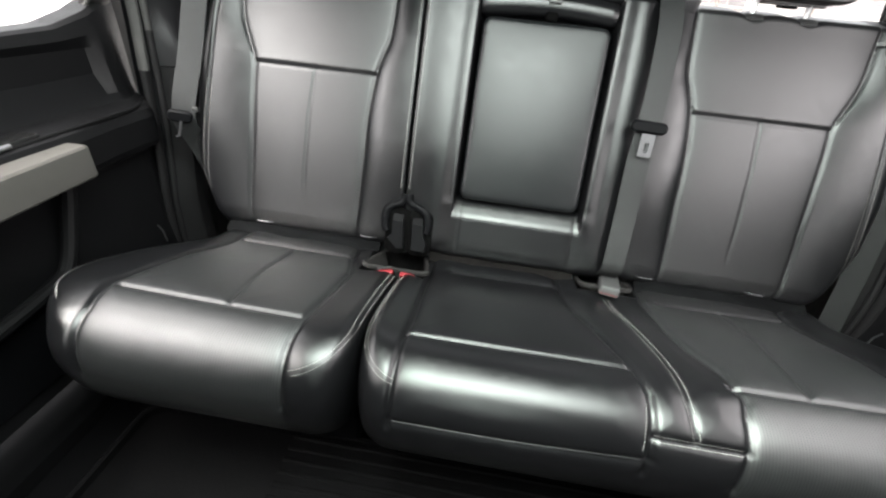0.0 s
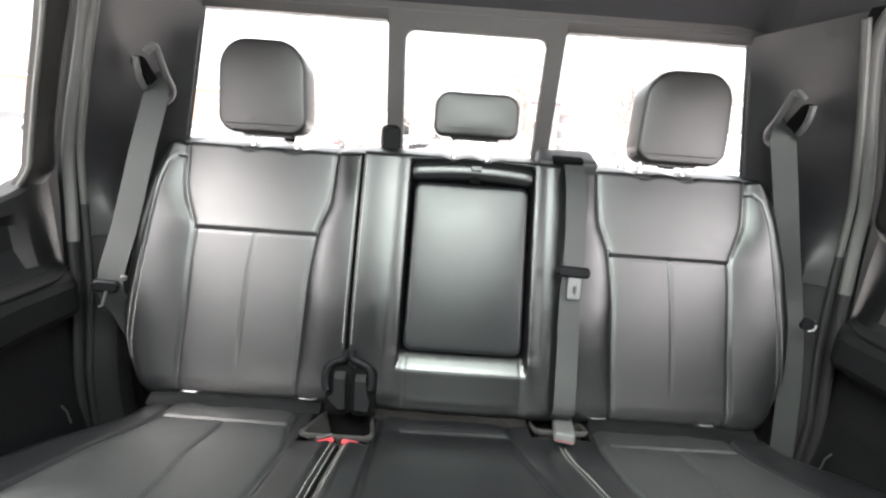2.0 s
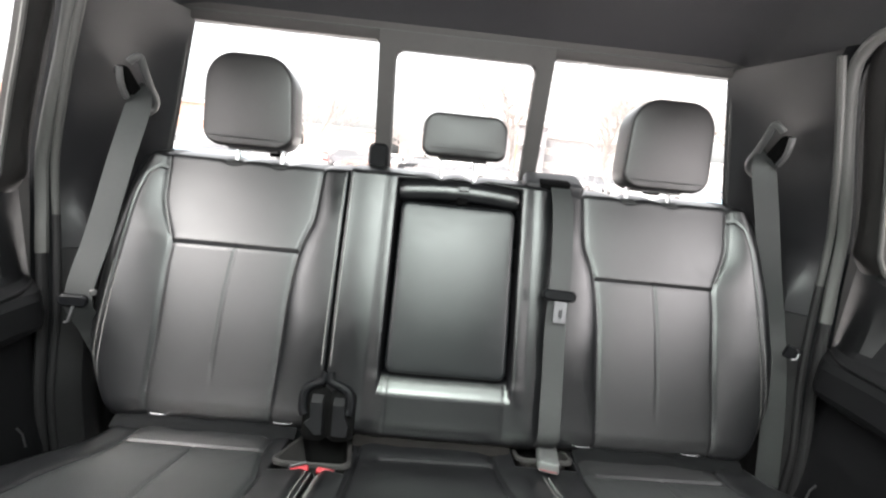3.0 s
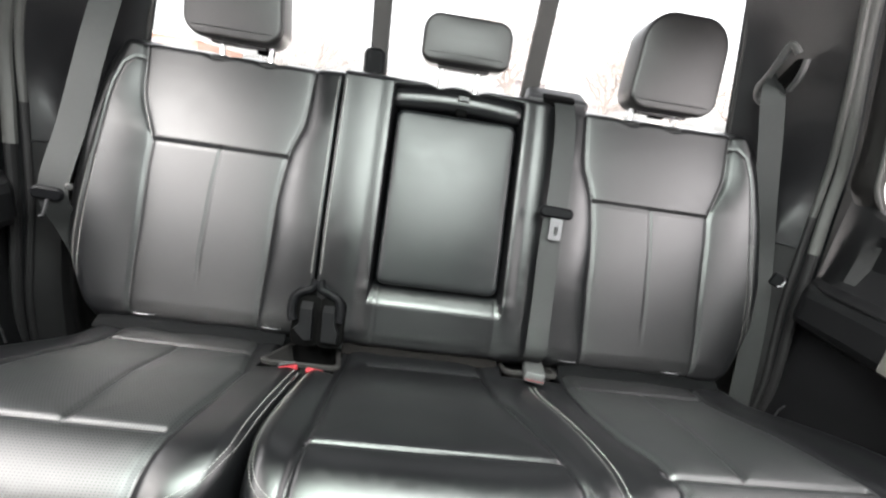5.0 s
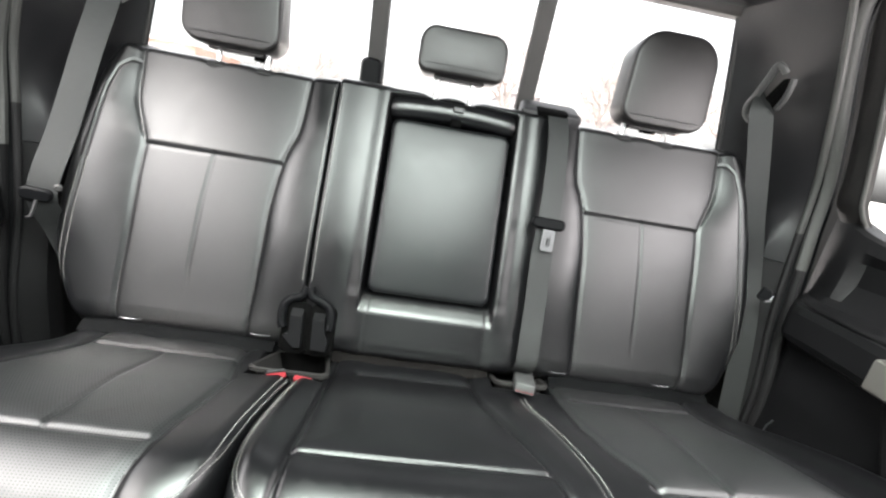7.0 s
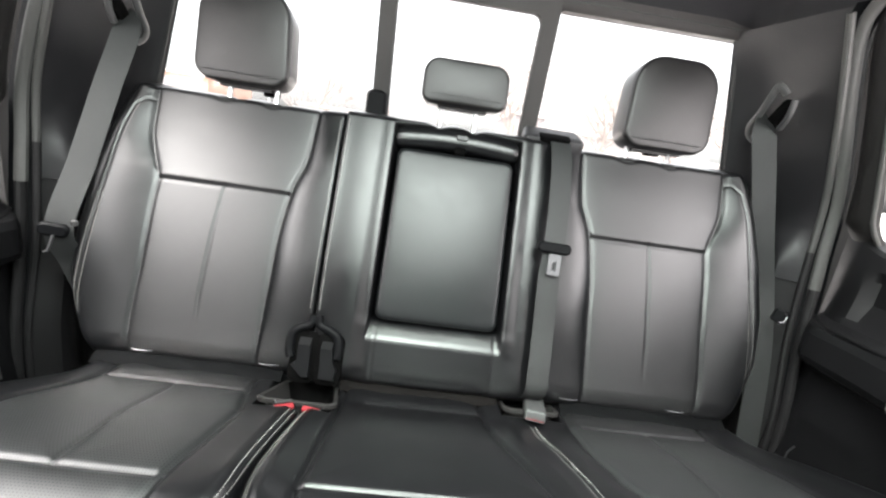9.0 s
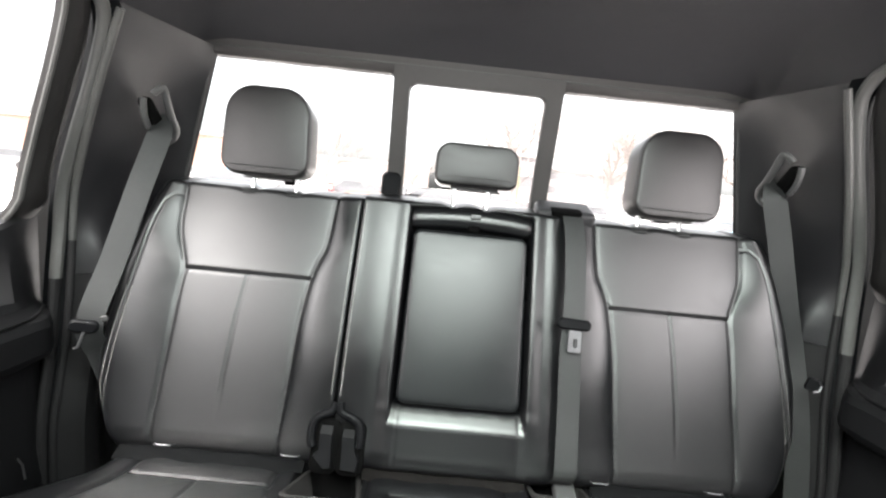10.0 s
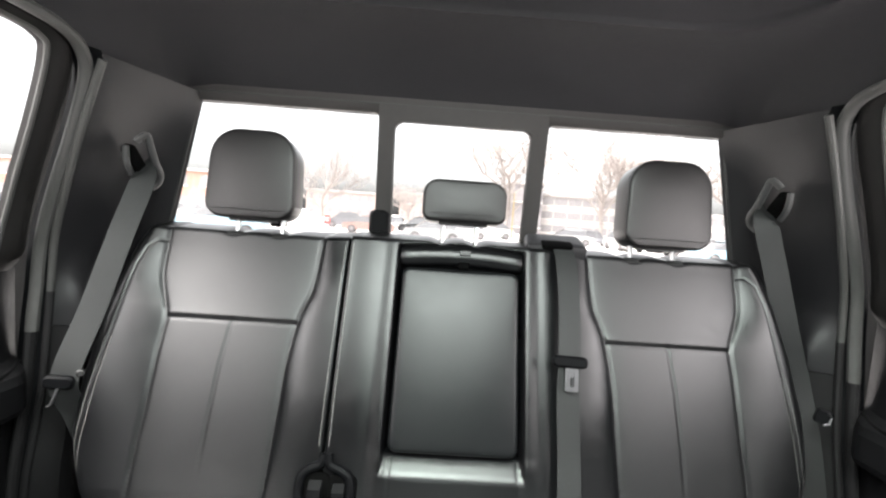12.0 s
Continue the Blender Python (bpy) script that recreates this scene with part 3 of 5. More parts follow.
def rear_door(s, name):
    door = thing(name, "closed rear door with black panel, armrest and pale grip", "door", (s * 0.93, -0.5, 0.05), kind="structure")
    ys = np.r_[np.linspace(-0.022, -0.4, 34), np.linspace(-0.44, -0.9, 8)]
    prof = [(0.955, 0.80), (0.94, 0.798), (0.932, 0.785), (0.925, 0.74), (0.918, 0.70), (0.914, 0.65), (0.91, 0.61), (0.902, 0.595), (0.875, 0.586), (0.858, 0.578), (0.85, 0.562), (0.85, 0.51), (0.858, 0.495), (0.885, 0.484), (0.9, 0.47), (0.902, 0.4), (0.9, 0.28), (0.89, 0.2), (0.89, 0.08)]
    rows = []
    for x, z in prof:
        row = []
        for y in ys:
            zz = z
            if z > 0.7:
                zz = 0.7 + (z - 0.7) / 0.1 * (door_sill_z(y) - 0.7)
            rear_turn = max(0.0, 1 - (-y - 0.022) / 0.085) ** 1.6
            hollow = 0.02 * float(smooth01((-y - 0.11) / 0.03)) * float(smooth01((z - 0.6) / 0.03) * smooth01((0.73 - z) / 0.04))
            arm = 0.0
            if 0.48 < z < 0.6:
                arm = -0.01 * float(smooth01((-y - 0.2) / 0.12)) * (1 if x < 0.9 else 0.2)
            row.append((s * (x + hollow + arm + (0.945 - x) * rear_turn), y, zz))
        rows.append(row)
    part("door_panel", shell(rows, (s * 0.03, 0, 0)), DOOR_PLASTIC, door, "black grained door panel", edge=22)
    # upper frame round the glass
    tuck = lambda z: 0.05 * float(smooth01((0.83 - z) / 0.1))
    W, D = curve([on_side(s, y, z, -tuck(z)) for y, z in PANE], 60), curve([on_side(s, y, z, 0.008 - tuck(z)) for y, z in EDGE], 60)
    part("door_frame", shell([[a + (b - a) * t + np.array((-s * 0.012 * math.sin(math.pi * t), 0, 0)) for t in (0, 0.2, 0.5, 0.8, 1)] for a, b in zip(W, D)], (s * 0.012, 0, 0)), DOOR_FRAME, door, "black upper door frame")
    part("glass_seal", tube([on_side(s, y, z, 0.006 - tuck(z)) for y, z in PANE], 0.0048, 8), RUBBER, door, "grey seal along the glass")
    rows = [[on_side(s, y, z, -0.015) for y in np.linspace(-0.92, float(np.interp(-z, -PANE[30:, 1], PANE[30:, 0])) + 0.01, 6)] for z in (0.72, 0.9, 1.05, 1.2, 1.222)]
    g = part("pane", shell(rows, (s * 0.004, 0, 0)), GLASS, door, "clear rear door glass")
    g.visible_shadow = False
    # pale grip with switch field on the armrest
    m = Matrix.Translation((s * 0.818, -0.58, 0.537)) @ Matrix.Rotation(radians(-3 * s), 4, "Z")
    bm = box(-0.026, 0.026, -0.26, 0.26, -0.032, 0.032, 0.010, 3)
    bmesh.ops.transform(bm, matrix=m, verts=bm.verts)
    grip = part("grip", bm, BEIGE, door, "warm light grey grip on the armrest")
    bm = box(-0.024, 0.024, -0.3, 0.24, 0.0, 0.038, 0.006, 2)
    bmesh.ops.transform(bm, matrix=m @ Matrix.Translation((s * 0.054, -0.01, 0.018)), verts=bm.verts)
    part("switch_field", bm, GLOSS_BLACK, door, "glossy black switch field")
    part("switch_trim", tube([(s * (0.848 + 0.05 * (y + 0.6)), y, 0.5865) for y in (-0.86, -0.6, -0.41)], 0.0045), CHROME, door, "bright trim line")
    # thin tubes added along the armrest edges to give them a highlight line
    for x, z, y1 in ((0.862, 0.5835, -0.58), (0.872, 0.489, -0.36)):
        ridge = curve([(s * (x + 0.05), -0.05, z + 0.002), (s * (x + 0.012), -0.11, z), (s * x, -0.2, z), (s * (x - 0.006), y1, z - 0.004)], 20)
        part("armrest_edge", tube(ridge, 0.0045, 8), PLASTIC_MID, door, "thin tube along the armrest edge, added for its highlight")
    # bowed edge of the map pocket
    rib = curve([(s * 0.868, -0.335, 0.49), (s * 0.87, -0.36, 0.42), (s * 0.868, -0.40, 0.34), (s * 0.862, -0.45, 0.318), (s * 0.85, -0.62, 0.305), (s * 0.85, -0.85, 0.3)], 40)
    part("pocket_edge", tube(rib, 0.014, 10), PLASTIC_MID, door, "rounded edge of the map pocket")
    rows = [[(s * (0.875 + 0.004 * k), y, z) for y in np.linspace(-0.9, -0.44, 6)] for k, z in enumerate((0.3, 0.2, 0.12))]
    part("map_pocket", shell(rows, (s * 0.02, 0, 0)), PLASTIC, door)


rear_door(-1, "door_1")
rear_door(1, "door_2")

# rubber mat
mat = thing("floor_mat", "ribbed black rubber all-weather mat on the cab floor", "floor mat", (0, -0.8, 0))
bm = slab(1.49, 0.9, 0.05, [(0, 0), (0, 0.02), (0.004, 0.023), (0.012, 0.022), (0.016, 0.009)], Matrix.Translation((0, -0.9, 0.001)))
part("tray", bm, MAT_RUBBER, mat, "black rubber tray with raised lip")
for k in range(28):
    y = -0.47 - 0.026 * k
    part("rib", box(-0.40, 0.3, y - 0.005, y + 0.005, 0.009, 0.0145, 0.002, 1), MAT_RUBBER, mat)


# two unseen front seats, added behind the camera; wide backs block windshield light
for s in (-1, 1):
    fs = thing("front_seat", "unseen black leather front seat, added with a wide backrest to block light", "car seat", (s * 0.44, -1.5, 0.0), "front seats")
    part("backrest", pad(0.72, 0.72, 0.1, 0.13, 0.05, 0.02, facing((s * 0.40, -1.22, 0.67), (0, 1, 0.22))), LEATHER_SIDE, fs, "black leather backrest")
    part("headrest", pad(0.26, 0.19, 0.06, 0.1, 0.03, 0.01, facing((s * 0.47, -1.27, 1.14), (0, 1, 0.1))), LEATHER_SIDE, fs, "black leather headrest")
    part("cushion", box(s * 0.44 - 0.25, s * 0.44 + 0.25, -1.9, -1.27, 0.0, 0.38, 0.04, 3), LEATHER_SIDE, fs, "black leather cushion")
tagged(part("centre_console", box(-0.17, 0.17, -2.2, -1.2, 0.0, 0.62, 0.03, 3), PLASTIC), "dark plastic centre console between the front seats", "console")


# ---- rear bench ----
LEAN = 0.385
BN = np.array((0.0, -1.0, LEAN)) / math.hypot(1, LEAN)
Z_LOW, Z_TOP = 0.322, 0.888
OUT_SEAM = [(0.678, 0.90), (0.673, 0.845), (0.666, 0.776), (0.645, 0.722), (0.634, 0.693), (0.635, 0.63), (0.633, 0.51), (0.634, 0.42), (0.630, 0.33)]
IN_SEAM = [(0.314, 0.90), (0.322, 0.775), (0.336, 0.73), (0.347, 0.692), (0.358, 0.6), (0.36, 0.48), (0.363, 0.33)]
OUT_SEAM, IN_SEAM = [[(float(a), float(b)) for a, b in curve(line, 36)] for line in (OUT_SEAM, IN_SEAM)]
PIPING = [(0.672, 0.851), (0.690, 0.850), (0.706, 0.832), (0.716, 0.79), (0.721, 0.747), (0.730, 0.64), (0.736, 0.53), (0.739, 0.44), (0.735, 0.40)]
RIM = [(0.712, 0.90), (0.728, 0.875), (0.742, 0.84), (0.752, 0.77), (0.765, 0.68), (0.772, 0.56), (0.766, 0.46), (0.745, 0.40), (0.715, 0.335)]
MID = [(0.489, 0.69), (0.497, 0.6), (0.5, 0.48), (0.498, 0.37)]


def across(pts, z):
    p = np.array(pts)
    return np.interp(-z, -p[:, 1], p[:, 0])


def outer_seat_height(m, z):
    """Relief of a bolstered outer seat; m is the distance from the middle of the cab."""
    o, i = across(OUT_SEAM, z), across(IN_SEAM, z)
    seams = np.minimum(away(m, z, OUT_SEAM), away(m, z, IN_SEAM))
    vertical = away(m, z, MID)
    top_fade = 1 - 0.4 * smooth01((z - 0.76) / 0.12)
    pad = 0.003 * (1 - np.exp(-seams / 0.016)) + 0.0028 * np.sin(np.pi * np.clip((z - 0.40) / 0.46, 0, 1))
    pip = across(PIPING, np.minimum(z, 0.83))
    to = np.clip((m - o) / np.maximum(pip - o + 0.01, 0.03), 0, 1)
    swell = 0.42 + 0.58 * smooth01((z - 0.36) / 0.21)
    out_b = 0.002 + 0.024 * (1 - (1 - to) ** 1.5) * top_fade * swell
    in_b = 0.002 + 0.021 * (1 - np.exp(-np.clip(i - m, 0, 1) / 0.022)) * top_fade * swell
    h = np.where((m > i) & (m < o), pad, np.where(m >= o, out_b, in_b))
    inside = (m > i) & (m < o)
    h = h + (0.0045 * np.exp(-np.clip(z - 0.6925, 0, 1) / 0.035) * smooth01((z - 0.690) / 0.004) - 0.002 * np.exp(-(((z - 0.689) / 0.004) ** 2))) * inside - 0.0026 * np.exp(-((np.minimum(away(m, z, OUT_SEAM), away(m, z, IN_SEAM)) / 0.005) ** 2))
    h = h - 0.0026 * np.exp(-((vertical / 0.003) ** 2)) * smooth01((z - 0.38) / 0.1)
    h = h - 0.0018 * np.exp(-((away(m, z, PIPING) / 0.0026) ** 2)) * (m > o)
    return h


GAP = -0.249
RX0, RX1, RZ0, RZ1 = -0.128, 0.152, 0.461, 0.95


def middle_height(x, z):
    """Relief of the middle seat with the recess of the folding armrest."""
    d = np.minimum(np.minimum(x - RX0, RX1 - x), z - RZ0)
    h = np.full(np.shape(x), 0.022)
    h = h + 0.009 * np.exp(-np.clip(x - GAP, 0, 1) / 0.02) + 0.008 * np.sin(np.pi * np.clip((x - GAP) / (RX0 - GAP), 0, 1)) + 0.007 * np.sin(np.pi * np.clip((x - RX1) / 0.13, 0, 1))
    side = np.minimum(x - (RX0 - 0.04), (RX1 + 0.04) - x)
    h = h + 0.006 * smooth01(np.clip(side, 0, 0.03) / 0.03) * smooth01((z - 0.40) / 0.08)
    low = smooth01((0.47 - z) / 0.03)
    h = h + 0.004 * low * smooth01((z - 0.34) / 0.08) * smooth01((x - RX0 + 0.05) / 0.05) * smooth01((RX1 + 0.05 - x) / 0.05)
    h = h - 0.014 * (1 - smooth01((z - 0.36) / 0.21)) * smooth01((RX0 + 0.01 - x) / 0.05)
    wall = np.minimum(smooth01((x - RX0 + 0.008) / 0.013), smooth01((RX1 + 0.008 - x) / 0.013))
    wall = np.minimum(wall, np.interp(z, [0.414, 0.421, 0.428, 0.456, 0.468], [0, 0.03, 0.10, 0.46, 1]))
    lintel = 0.866 + 0.008 * np.sin(np.pi * np.clip((x - RX0) / (RX1 - RX0), 0, 1))
    wall = np.minimum(wall, smooth01((lintel + 0.008 - z) / 0.012))
    h = h - 0.052 * wall
    for line in ([(-0.115, 0.45), (-0.113, 0.33)], [(0.146, 0.45), (0.146, 0.33)]):
        h = h - 0.0012 * np.exp(-((away(x, z, line) / 0.003) ** 2))
    return h


def top_line(x, posts):
    """Upper rim with the hollows round the headrest posts."""
    z = np.full(np.shape(x), Z_TOP)
    for p in posts:
        z = z - 0.008 * np.exp(-(((x - p) / 0.02) ** 2))
    return z


def back_point(x, z, h):
    base = np.stack([x, LEAN * (z - 0.69), z], -1)
    return base + BN * np.asarray(h)[..., None]


def backrest(parent, lo, hi, height, posts, ids, names, mats, labels, cols, name, radii):
    """One backrest: lo and hi give its rims at a height. Returns the body and a surface for laying things on."""

    def relief(x, z):
        x, z = np.asarray(x, float), np.asarray(z, float)
        h = height(x, z)
        h = h - round_off(x - lo(z), radii[0]) - round_off(hi(z) - x, radii[1])
        h = h - round_off(top_line(x, posts) - z, 0.016) - round_off(z - Z_LOW, 0.05)
        return h

    rows = spread(190)
    cols_t = spread(cols)
    V, U = np.meshgrid(rows, cols_t, indexing="ij")
    z0 = Z_LOW + (Z_TOP - Z_LOW) * V
    X = lo(z0) + (hi(z0) - lo(z0)) * U
    Z = z0 + (top_line(X, posts) - Z_TOP) * smooth01((V - 0.78) / 0.22)
    P = back_point(X, Z, relief(X, Z))
    # body: the sides and back that carry the panels
    rim = np.vstack([P[0, :], P[1:, -1], P[-1, -2::-1], P[-2:0:-1, 0]])
    rim = rim[::3]
    bm = bmesh.new()
    front = [bm.verts.new(p) for p in rim]
    n = len(front)
    for back, rise in ((0.012, 0.002), (0.045, 0.006), (0.085, 0.007)):
        deep = [bm.verts.new(p + np.array((0, back, rise * float(smooth01((p[2] - 0.8) / 0.06))))) for p in rim]
        for i in range(n):
            j = (i + 1) % n
            bm.faces.new((front[j], front[i], deep[i], deep[j]))
        front = deep
    bm.faces.new(deep)
    body = part("backrest", bm, LEATHER_SIDE, parent, name)
    fx, fz = (X[:-1, :-1] + X[1:, 1:]) / 2, (Z[:-1, :-1] + Z[1:, 1:]) / 2
    panels(P, ids(fx, fz), names, body, mats, labels)

    def surface(x, z):
        e = 0.002
        p = back_point(np.array(x), np.array(z), relief(x, z))
        a = back_point(np.array(x + e), np.array(z), relief(x + e, z)) - p
        b = back_point(np.array(x), np.array(z + e), relief(x, z + e)) - p
        nrm = np.cross(a, b)
        return p, nrm / (np.linalg.norm(nrm) + 1e-12)

    return body, surface


def outer_ids(m, z, first):
    o, i = across(OUT_SEAM, z), across(IN_SEAM, z)
    k = np.where(m >= o, first, np.where(m <= i, first + 1, np.where(z > 0.692, first + 2, np.where(m > across(MID, z), first + 3, first + 4))))
    return np.where((m >= o) & (away(m, z, PIPING) < 0.03) & (m > across(PIPING, z)), first + 5, k)


OUTER_NAMES = ["side_bolster", "inner_bolster", "upper_panel", "lower_panel", "lower_panel", "outer_strip"]
OUTER_MATS = [LEATHER_SIDE, LEATHER_SIDE, LEATHER, LEATHER, LEATHER, LEATHER_SIDE]
OUTER_LABELS = ["smooth side bolster", "smooth inner bolster", "wide plain shoulder panel", "", "", "piped outer edge strip"]

seat_small = thing("rear_seat", "single outer rear seat in black leather with pale stitching", "car seat", (-0.49, -0.3, 0.0), "rear bench seats")
seat_wide = thing("rear_seat", "double rear seat in black leather with folding armrest", "car seat", (0.26, -0.3, 0.0), "rear bench seats")

POSTS_L, POSTS_R, POSTS_M = (-0.527, -0.421), (0.427, 0.533), (-0.036, 0.046)
body_l, surf_l = backrest(
    seat_small, lambda z: -across(RIM, z), lambda z: np.full(np.shape(z), GAP - 0.0025), lambda x, z: outer_seat_height(-x, z), POSTS_L,
    lambda x, z: outer_ids(-x, z, 0), OUTER_NAMES, OUTER_MATS, OUTER_LABELS, 210, "black leather backrest with bolsters", (0.03, 0.007))


def wide_height(x, z):
    t = smooth01((x - 0.2) / 0.06)
    return middle_height(x, z) * (1 - t) + outer_seat_height(x, z) * t


def wide_ids(x, z):
    inside = (x > RX0 - 0.001) & (x < RX1 + 0.001) & (z > RZ0 - 0.004) & (z < 0.868)
    k = np.where(inside, 7, np.where(x < 0.2, np.where(x < 0, 6, 9), outer_ids(x, z, 0)))
    return np.where(~inside & (x > RX0 - 0.01) & (x < RX1 + 0.006) & (z < RZ0), 8, k)


# the recess takes near-black plastic, not leather, to imitate its shade
body_r, surf_r = backrest(
    seat_wide, lambda z: np.full(np.shape(z), GAP + 0.0025), lambda z: across(RIM, z), wide_height, POSTS_R + POSTS_M, wide_ids,
    OUTER_NAMES + ["centre_panel", "armrest_recess", "lower_centre_panel", "centre_panel"], OUTER_MATS + [LEATHER_SIDE, PLASTIC, LEATHER_SIDE, LEATHER_SIDE],
    OUTER_LABELS + ["smooth centre panel", "recess behind the armrest, coloured dark for its shade", "ledge below the armrest", "smooth centre panel"], 400, "wide black leather backrest", (0.007, 0.03))

for surface, body, s in ((surf_l, body_l, -1), (surf_r, body_r, 1)):
    for k in (0.006, -0.006):
        stitches(surface, [(s * (a + k * (0.9 if b < 0.84 else 0.3)), b + (k if b > 0.84 else 0)) for a, b in PIPING if b < 0.7], body)
stitches(surf_l, [(GAP - 0.0105, z) for z in (0.865, 0.7, 0.55, 0.46)], body_l, wide=0.0014)
stitches(surf_r, [(GAP + 0.0105, z) for z in (0.865, 0.7, 0.55, 0.46)], body_r, wide=0.0014)

# folding armrest with its grip bar
mid_x = (RX0 + RX1) / 2
zc = 0.642
m = facing(Vector(back_point(np.array(mid_x), np.array(zc), np.array(-0.025))), BN)
bm = pad(0.270, 0.391, 0.02, 0.049, 0.011, 0.005, m)
armrest = part("armrest", bm, LEATHER_ARM, seat_wide, "padded folding armrest", edge=60)
bm = bmesh.new()
loops = []
for k in range(41):
    t = k / 40
    x = RX0 - 0.008 + (RX1 - RX0 + 0.016) * t
    arch = 0.009 * math.sin(math.pi * t)
    end = min(1.0, min(t, 1 - t) / 0.06)
    r = 0.35 + 0.65 * math.sqrt(max(0, 1 - (1 - end) ** 2))
    zb = 0.850 + arch
    c = back_point(np.array(x), np.array(zb), np.array(0.004))
    up = np.array((0, LEAN, 1.0)) / math.hypot(1, LEAN)
    loops.append([bm.verts.new(c + up * math.cos(a) * 0.025 * r + BN * math.sin(a) * 0.022 * r) for a in (2 * math.pi * q / 16 for q in range(16))])
for a, b in zip(loops, loops[1:]):
    for i in range(16):
        bm.faces.new((a[i], a[(i + 1) % 16], b[(i + 1) % 16], b[i]))
bm.faces.new(loops[0][::-1])
bm.faces.new(loops[-1])
part("grip_bar", bm, LEATHER_SIDE, armrest, "rounded leather pull bar")
p = back_point(np.array(0.02), np.array(0.860), np.array(0.0265))
part("pull_tag", slab(0.026, 0.012, 0.003, [(0, -0.004), (0, 0.003), (0.002, 0.0045)], facing(Vector(p), BN)), PLASTIC_GREY, armrest, "small grey tag")
p = back_point(np.array(0.018), np.array(0.834), np.array(0.014))
part("pull_loop", slab(0.026, 0.018, 0.006, [(0, -0.012), (0, 0.004), (0.003, 0.007)], facing(Vector(p), BN)), BLACK, armrest)


# headrests
def headrest(seat, x, z0, w, h, depth, yf, posts, radius, label, mat, taper=0.0):
    head = part("headrest", pad(w, h, radius, depth, 0.007, 0.006, facing((x, yf + depth, z0 + h / 2), (0, -1, 0.10)), 10, foot=radius * 0.6, taper=taper), mat, seat, label, edge=60)
    m = facing((x, yf + depth, z0 + h / 2), (0, -1, 0.10))
    rimline = [m @ Vector((px, py, depth - 0.014)) for px, py in ring(w, h, radius, 10, taper, radius * 0.6)]
    part("piping", tube(rimline + rimline[:1], 0.0012, 6, caps=False), LEATHER_HEAD, head, "sewn edge piping")
    fold = [m @ Vector((px, -h / 2 + 0.019, depth - 0.0008 + 0.004 * (1 - abs(2 * px / w) ** 2.5))) for px in np.linspace(-w / 2 + 0.016, w / 2 - 0.016, 14)]
    part("lower_seam", tube(fold, 0.0016, 6), RUBBER_DARK, head, "sewn fold along the lower edge")
    bm = slab(w * 0.6, 0.016, 0.006, [(0.002, 0), (0, 0.003), (0, depth * 0.55)], facing((x, yf + depth * 0.9, z0 + 0.006), (0, -1, 0)))
    part("underside", bm, RUBBER_DARK, head, "black plastic underside")
    for k, px in enumerate(posts):
        yb = LEAN * (0.885 - 0.69) + 0.012
        part("post", tube([(px, yb, 0.86), (px, (yb + yf + depth * 0.5) / 2, (0.9 + z0) / 2), (px, yf + depth * 0.5, z0 + 0.03)], 0.0058, 10), CHROME, head, "chromed post")
        bez = slab(0.042, 0.022, 0.0105, [(0, -0.012), (0, 0.0005), (0.003, 0.0025)], facing((px, yb - 0.010, 0.878), (0, -0.45, 0.9), (0, 1, 0.5)))
        part("post_collar", bez, RUBBER_DARK, head, "oval plastic collar")
    return head


h1 = headrest(seat_small, -0.490, 0.909, 0.200, 0.208, 0.075, 0.062, POSTS_L, 0.066, "black leather outer headrest", LEATHER_HEAD, -0.07)
h2 = headrest(seat_wide, 0.500, 0.905, 0.203, 0.210, 0.075, 0.062, POSTS_R, 0.066, "black leather outer headrest", LEATHER_HEAD, -0.07)
h3 = headrest(seat_wide, 0.012, 0.933, 0.198, 0.100, 0.08, 0.062, POSTS_M, 0.036, "low black leather middle headrest", LEATHER_HEAD)
for hr, px, yy in ((h1, -0.44, 0.1), (h2, 0.5, 0.1)):
    part("release_button", box(px - 0.016, px + 0.016, yy, yy + 0.03, 0.898, 0.925, 0.004, 2), BLACK, hr, "black height lock")

# ---- cushions ----
PROFILE = curve([(-0.10, 0.308), (-0.16, 0.313), (-0.22, 0.322), (-0.35, 0.366), (-0.47, 0.402), (-0.525, 0.413), (-0.562, 0.409), (-0.592, 0.394), (-0.612, 0.366), (-0.619, 0.33), (-0.61, 0.28), (-0.588, 0.235)], 400)
ARC = np.r_[0, np.cumsum(np.hypot(*np.diff(PROFILE, axis=0).T))]
TAN = np.gradient(PROFILE, axis=0)
TAN /= np.linalg.norm(TAN, axis=1)[:, None]
TOP_END = int(np.argmin(np.abs(PROFILE[:, 0] + 0.535)))


def arc_at(y):
    """Way along the profile at a depth on the top of the cushion."""
    k = slice(0, TOP_END + 30)
    return np.interp(-np.asarray(y, float), -PROFILE[k, 0], ARC[k])


FRONT = float(ARC[TOP_END]) + 0.055


def line_on(pts):
    return [(x, float(arc_at(y)) if y > -0.6 else FRONT + (-0.6 - y)) for x, y in pts]


def cushion_point(x, s, h, plan):
    y, z = np.interp(s, ARC, PROFILE[:, 0]), np.interp(s, ARC, PROFILE[:, 1])
    ty, tz = np.interp(s, ARC, TAN[:, 0]), np.interp(s, ARC, TAN[:, 1])
    ny, nz = tz, -ty
    y = -0.1 + (y + 0.1) * (1 - plan / 0.5)
    return np.stack([x, y + ny * h, z + nz * h], -1)


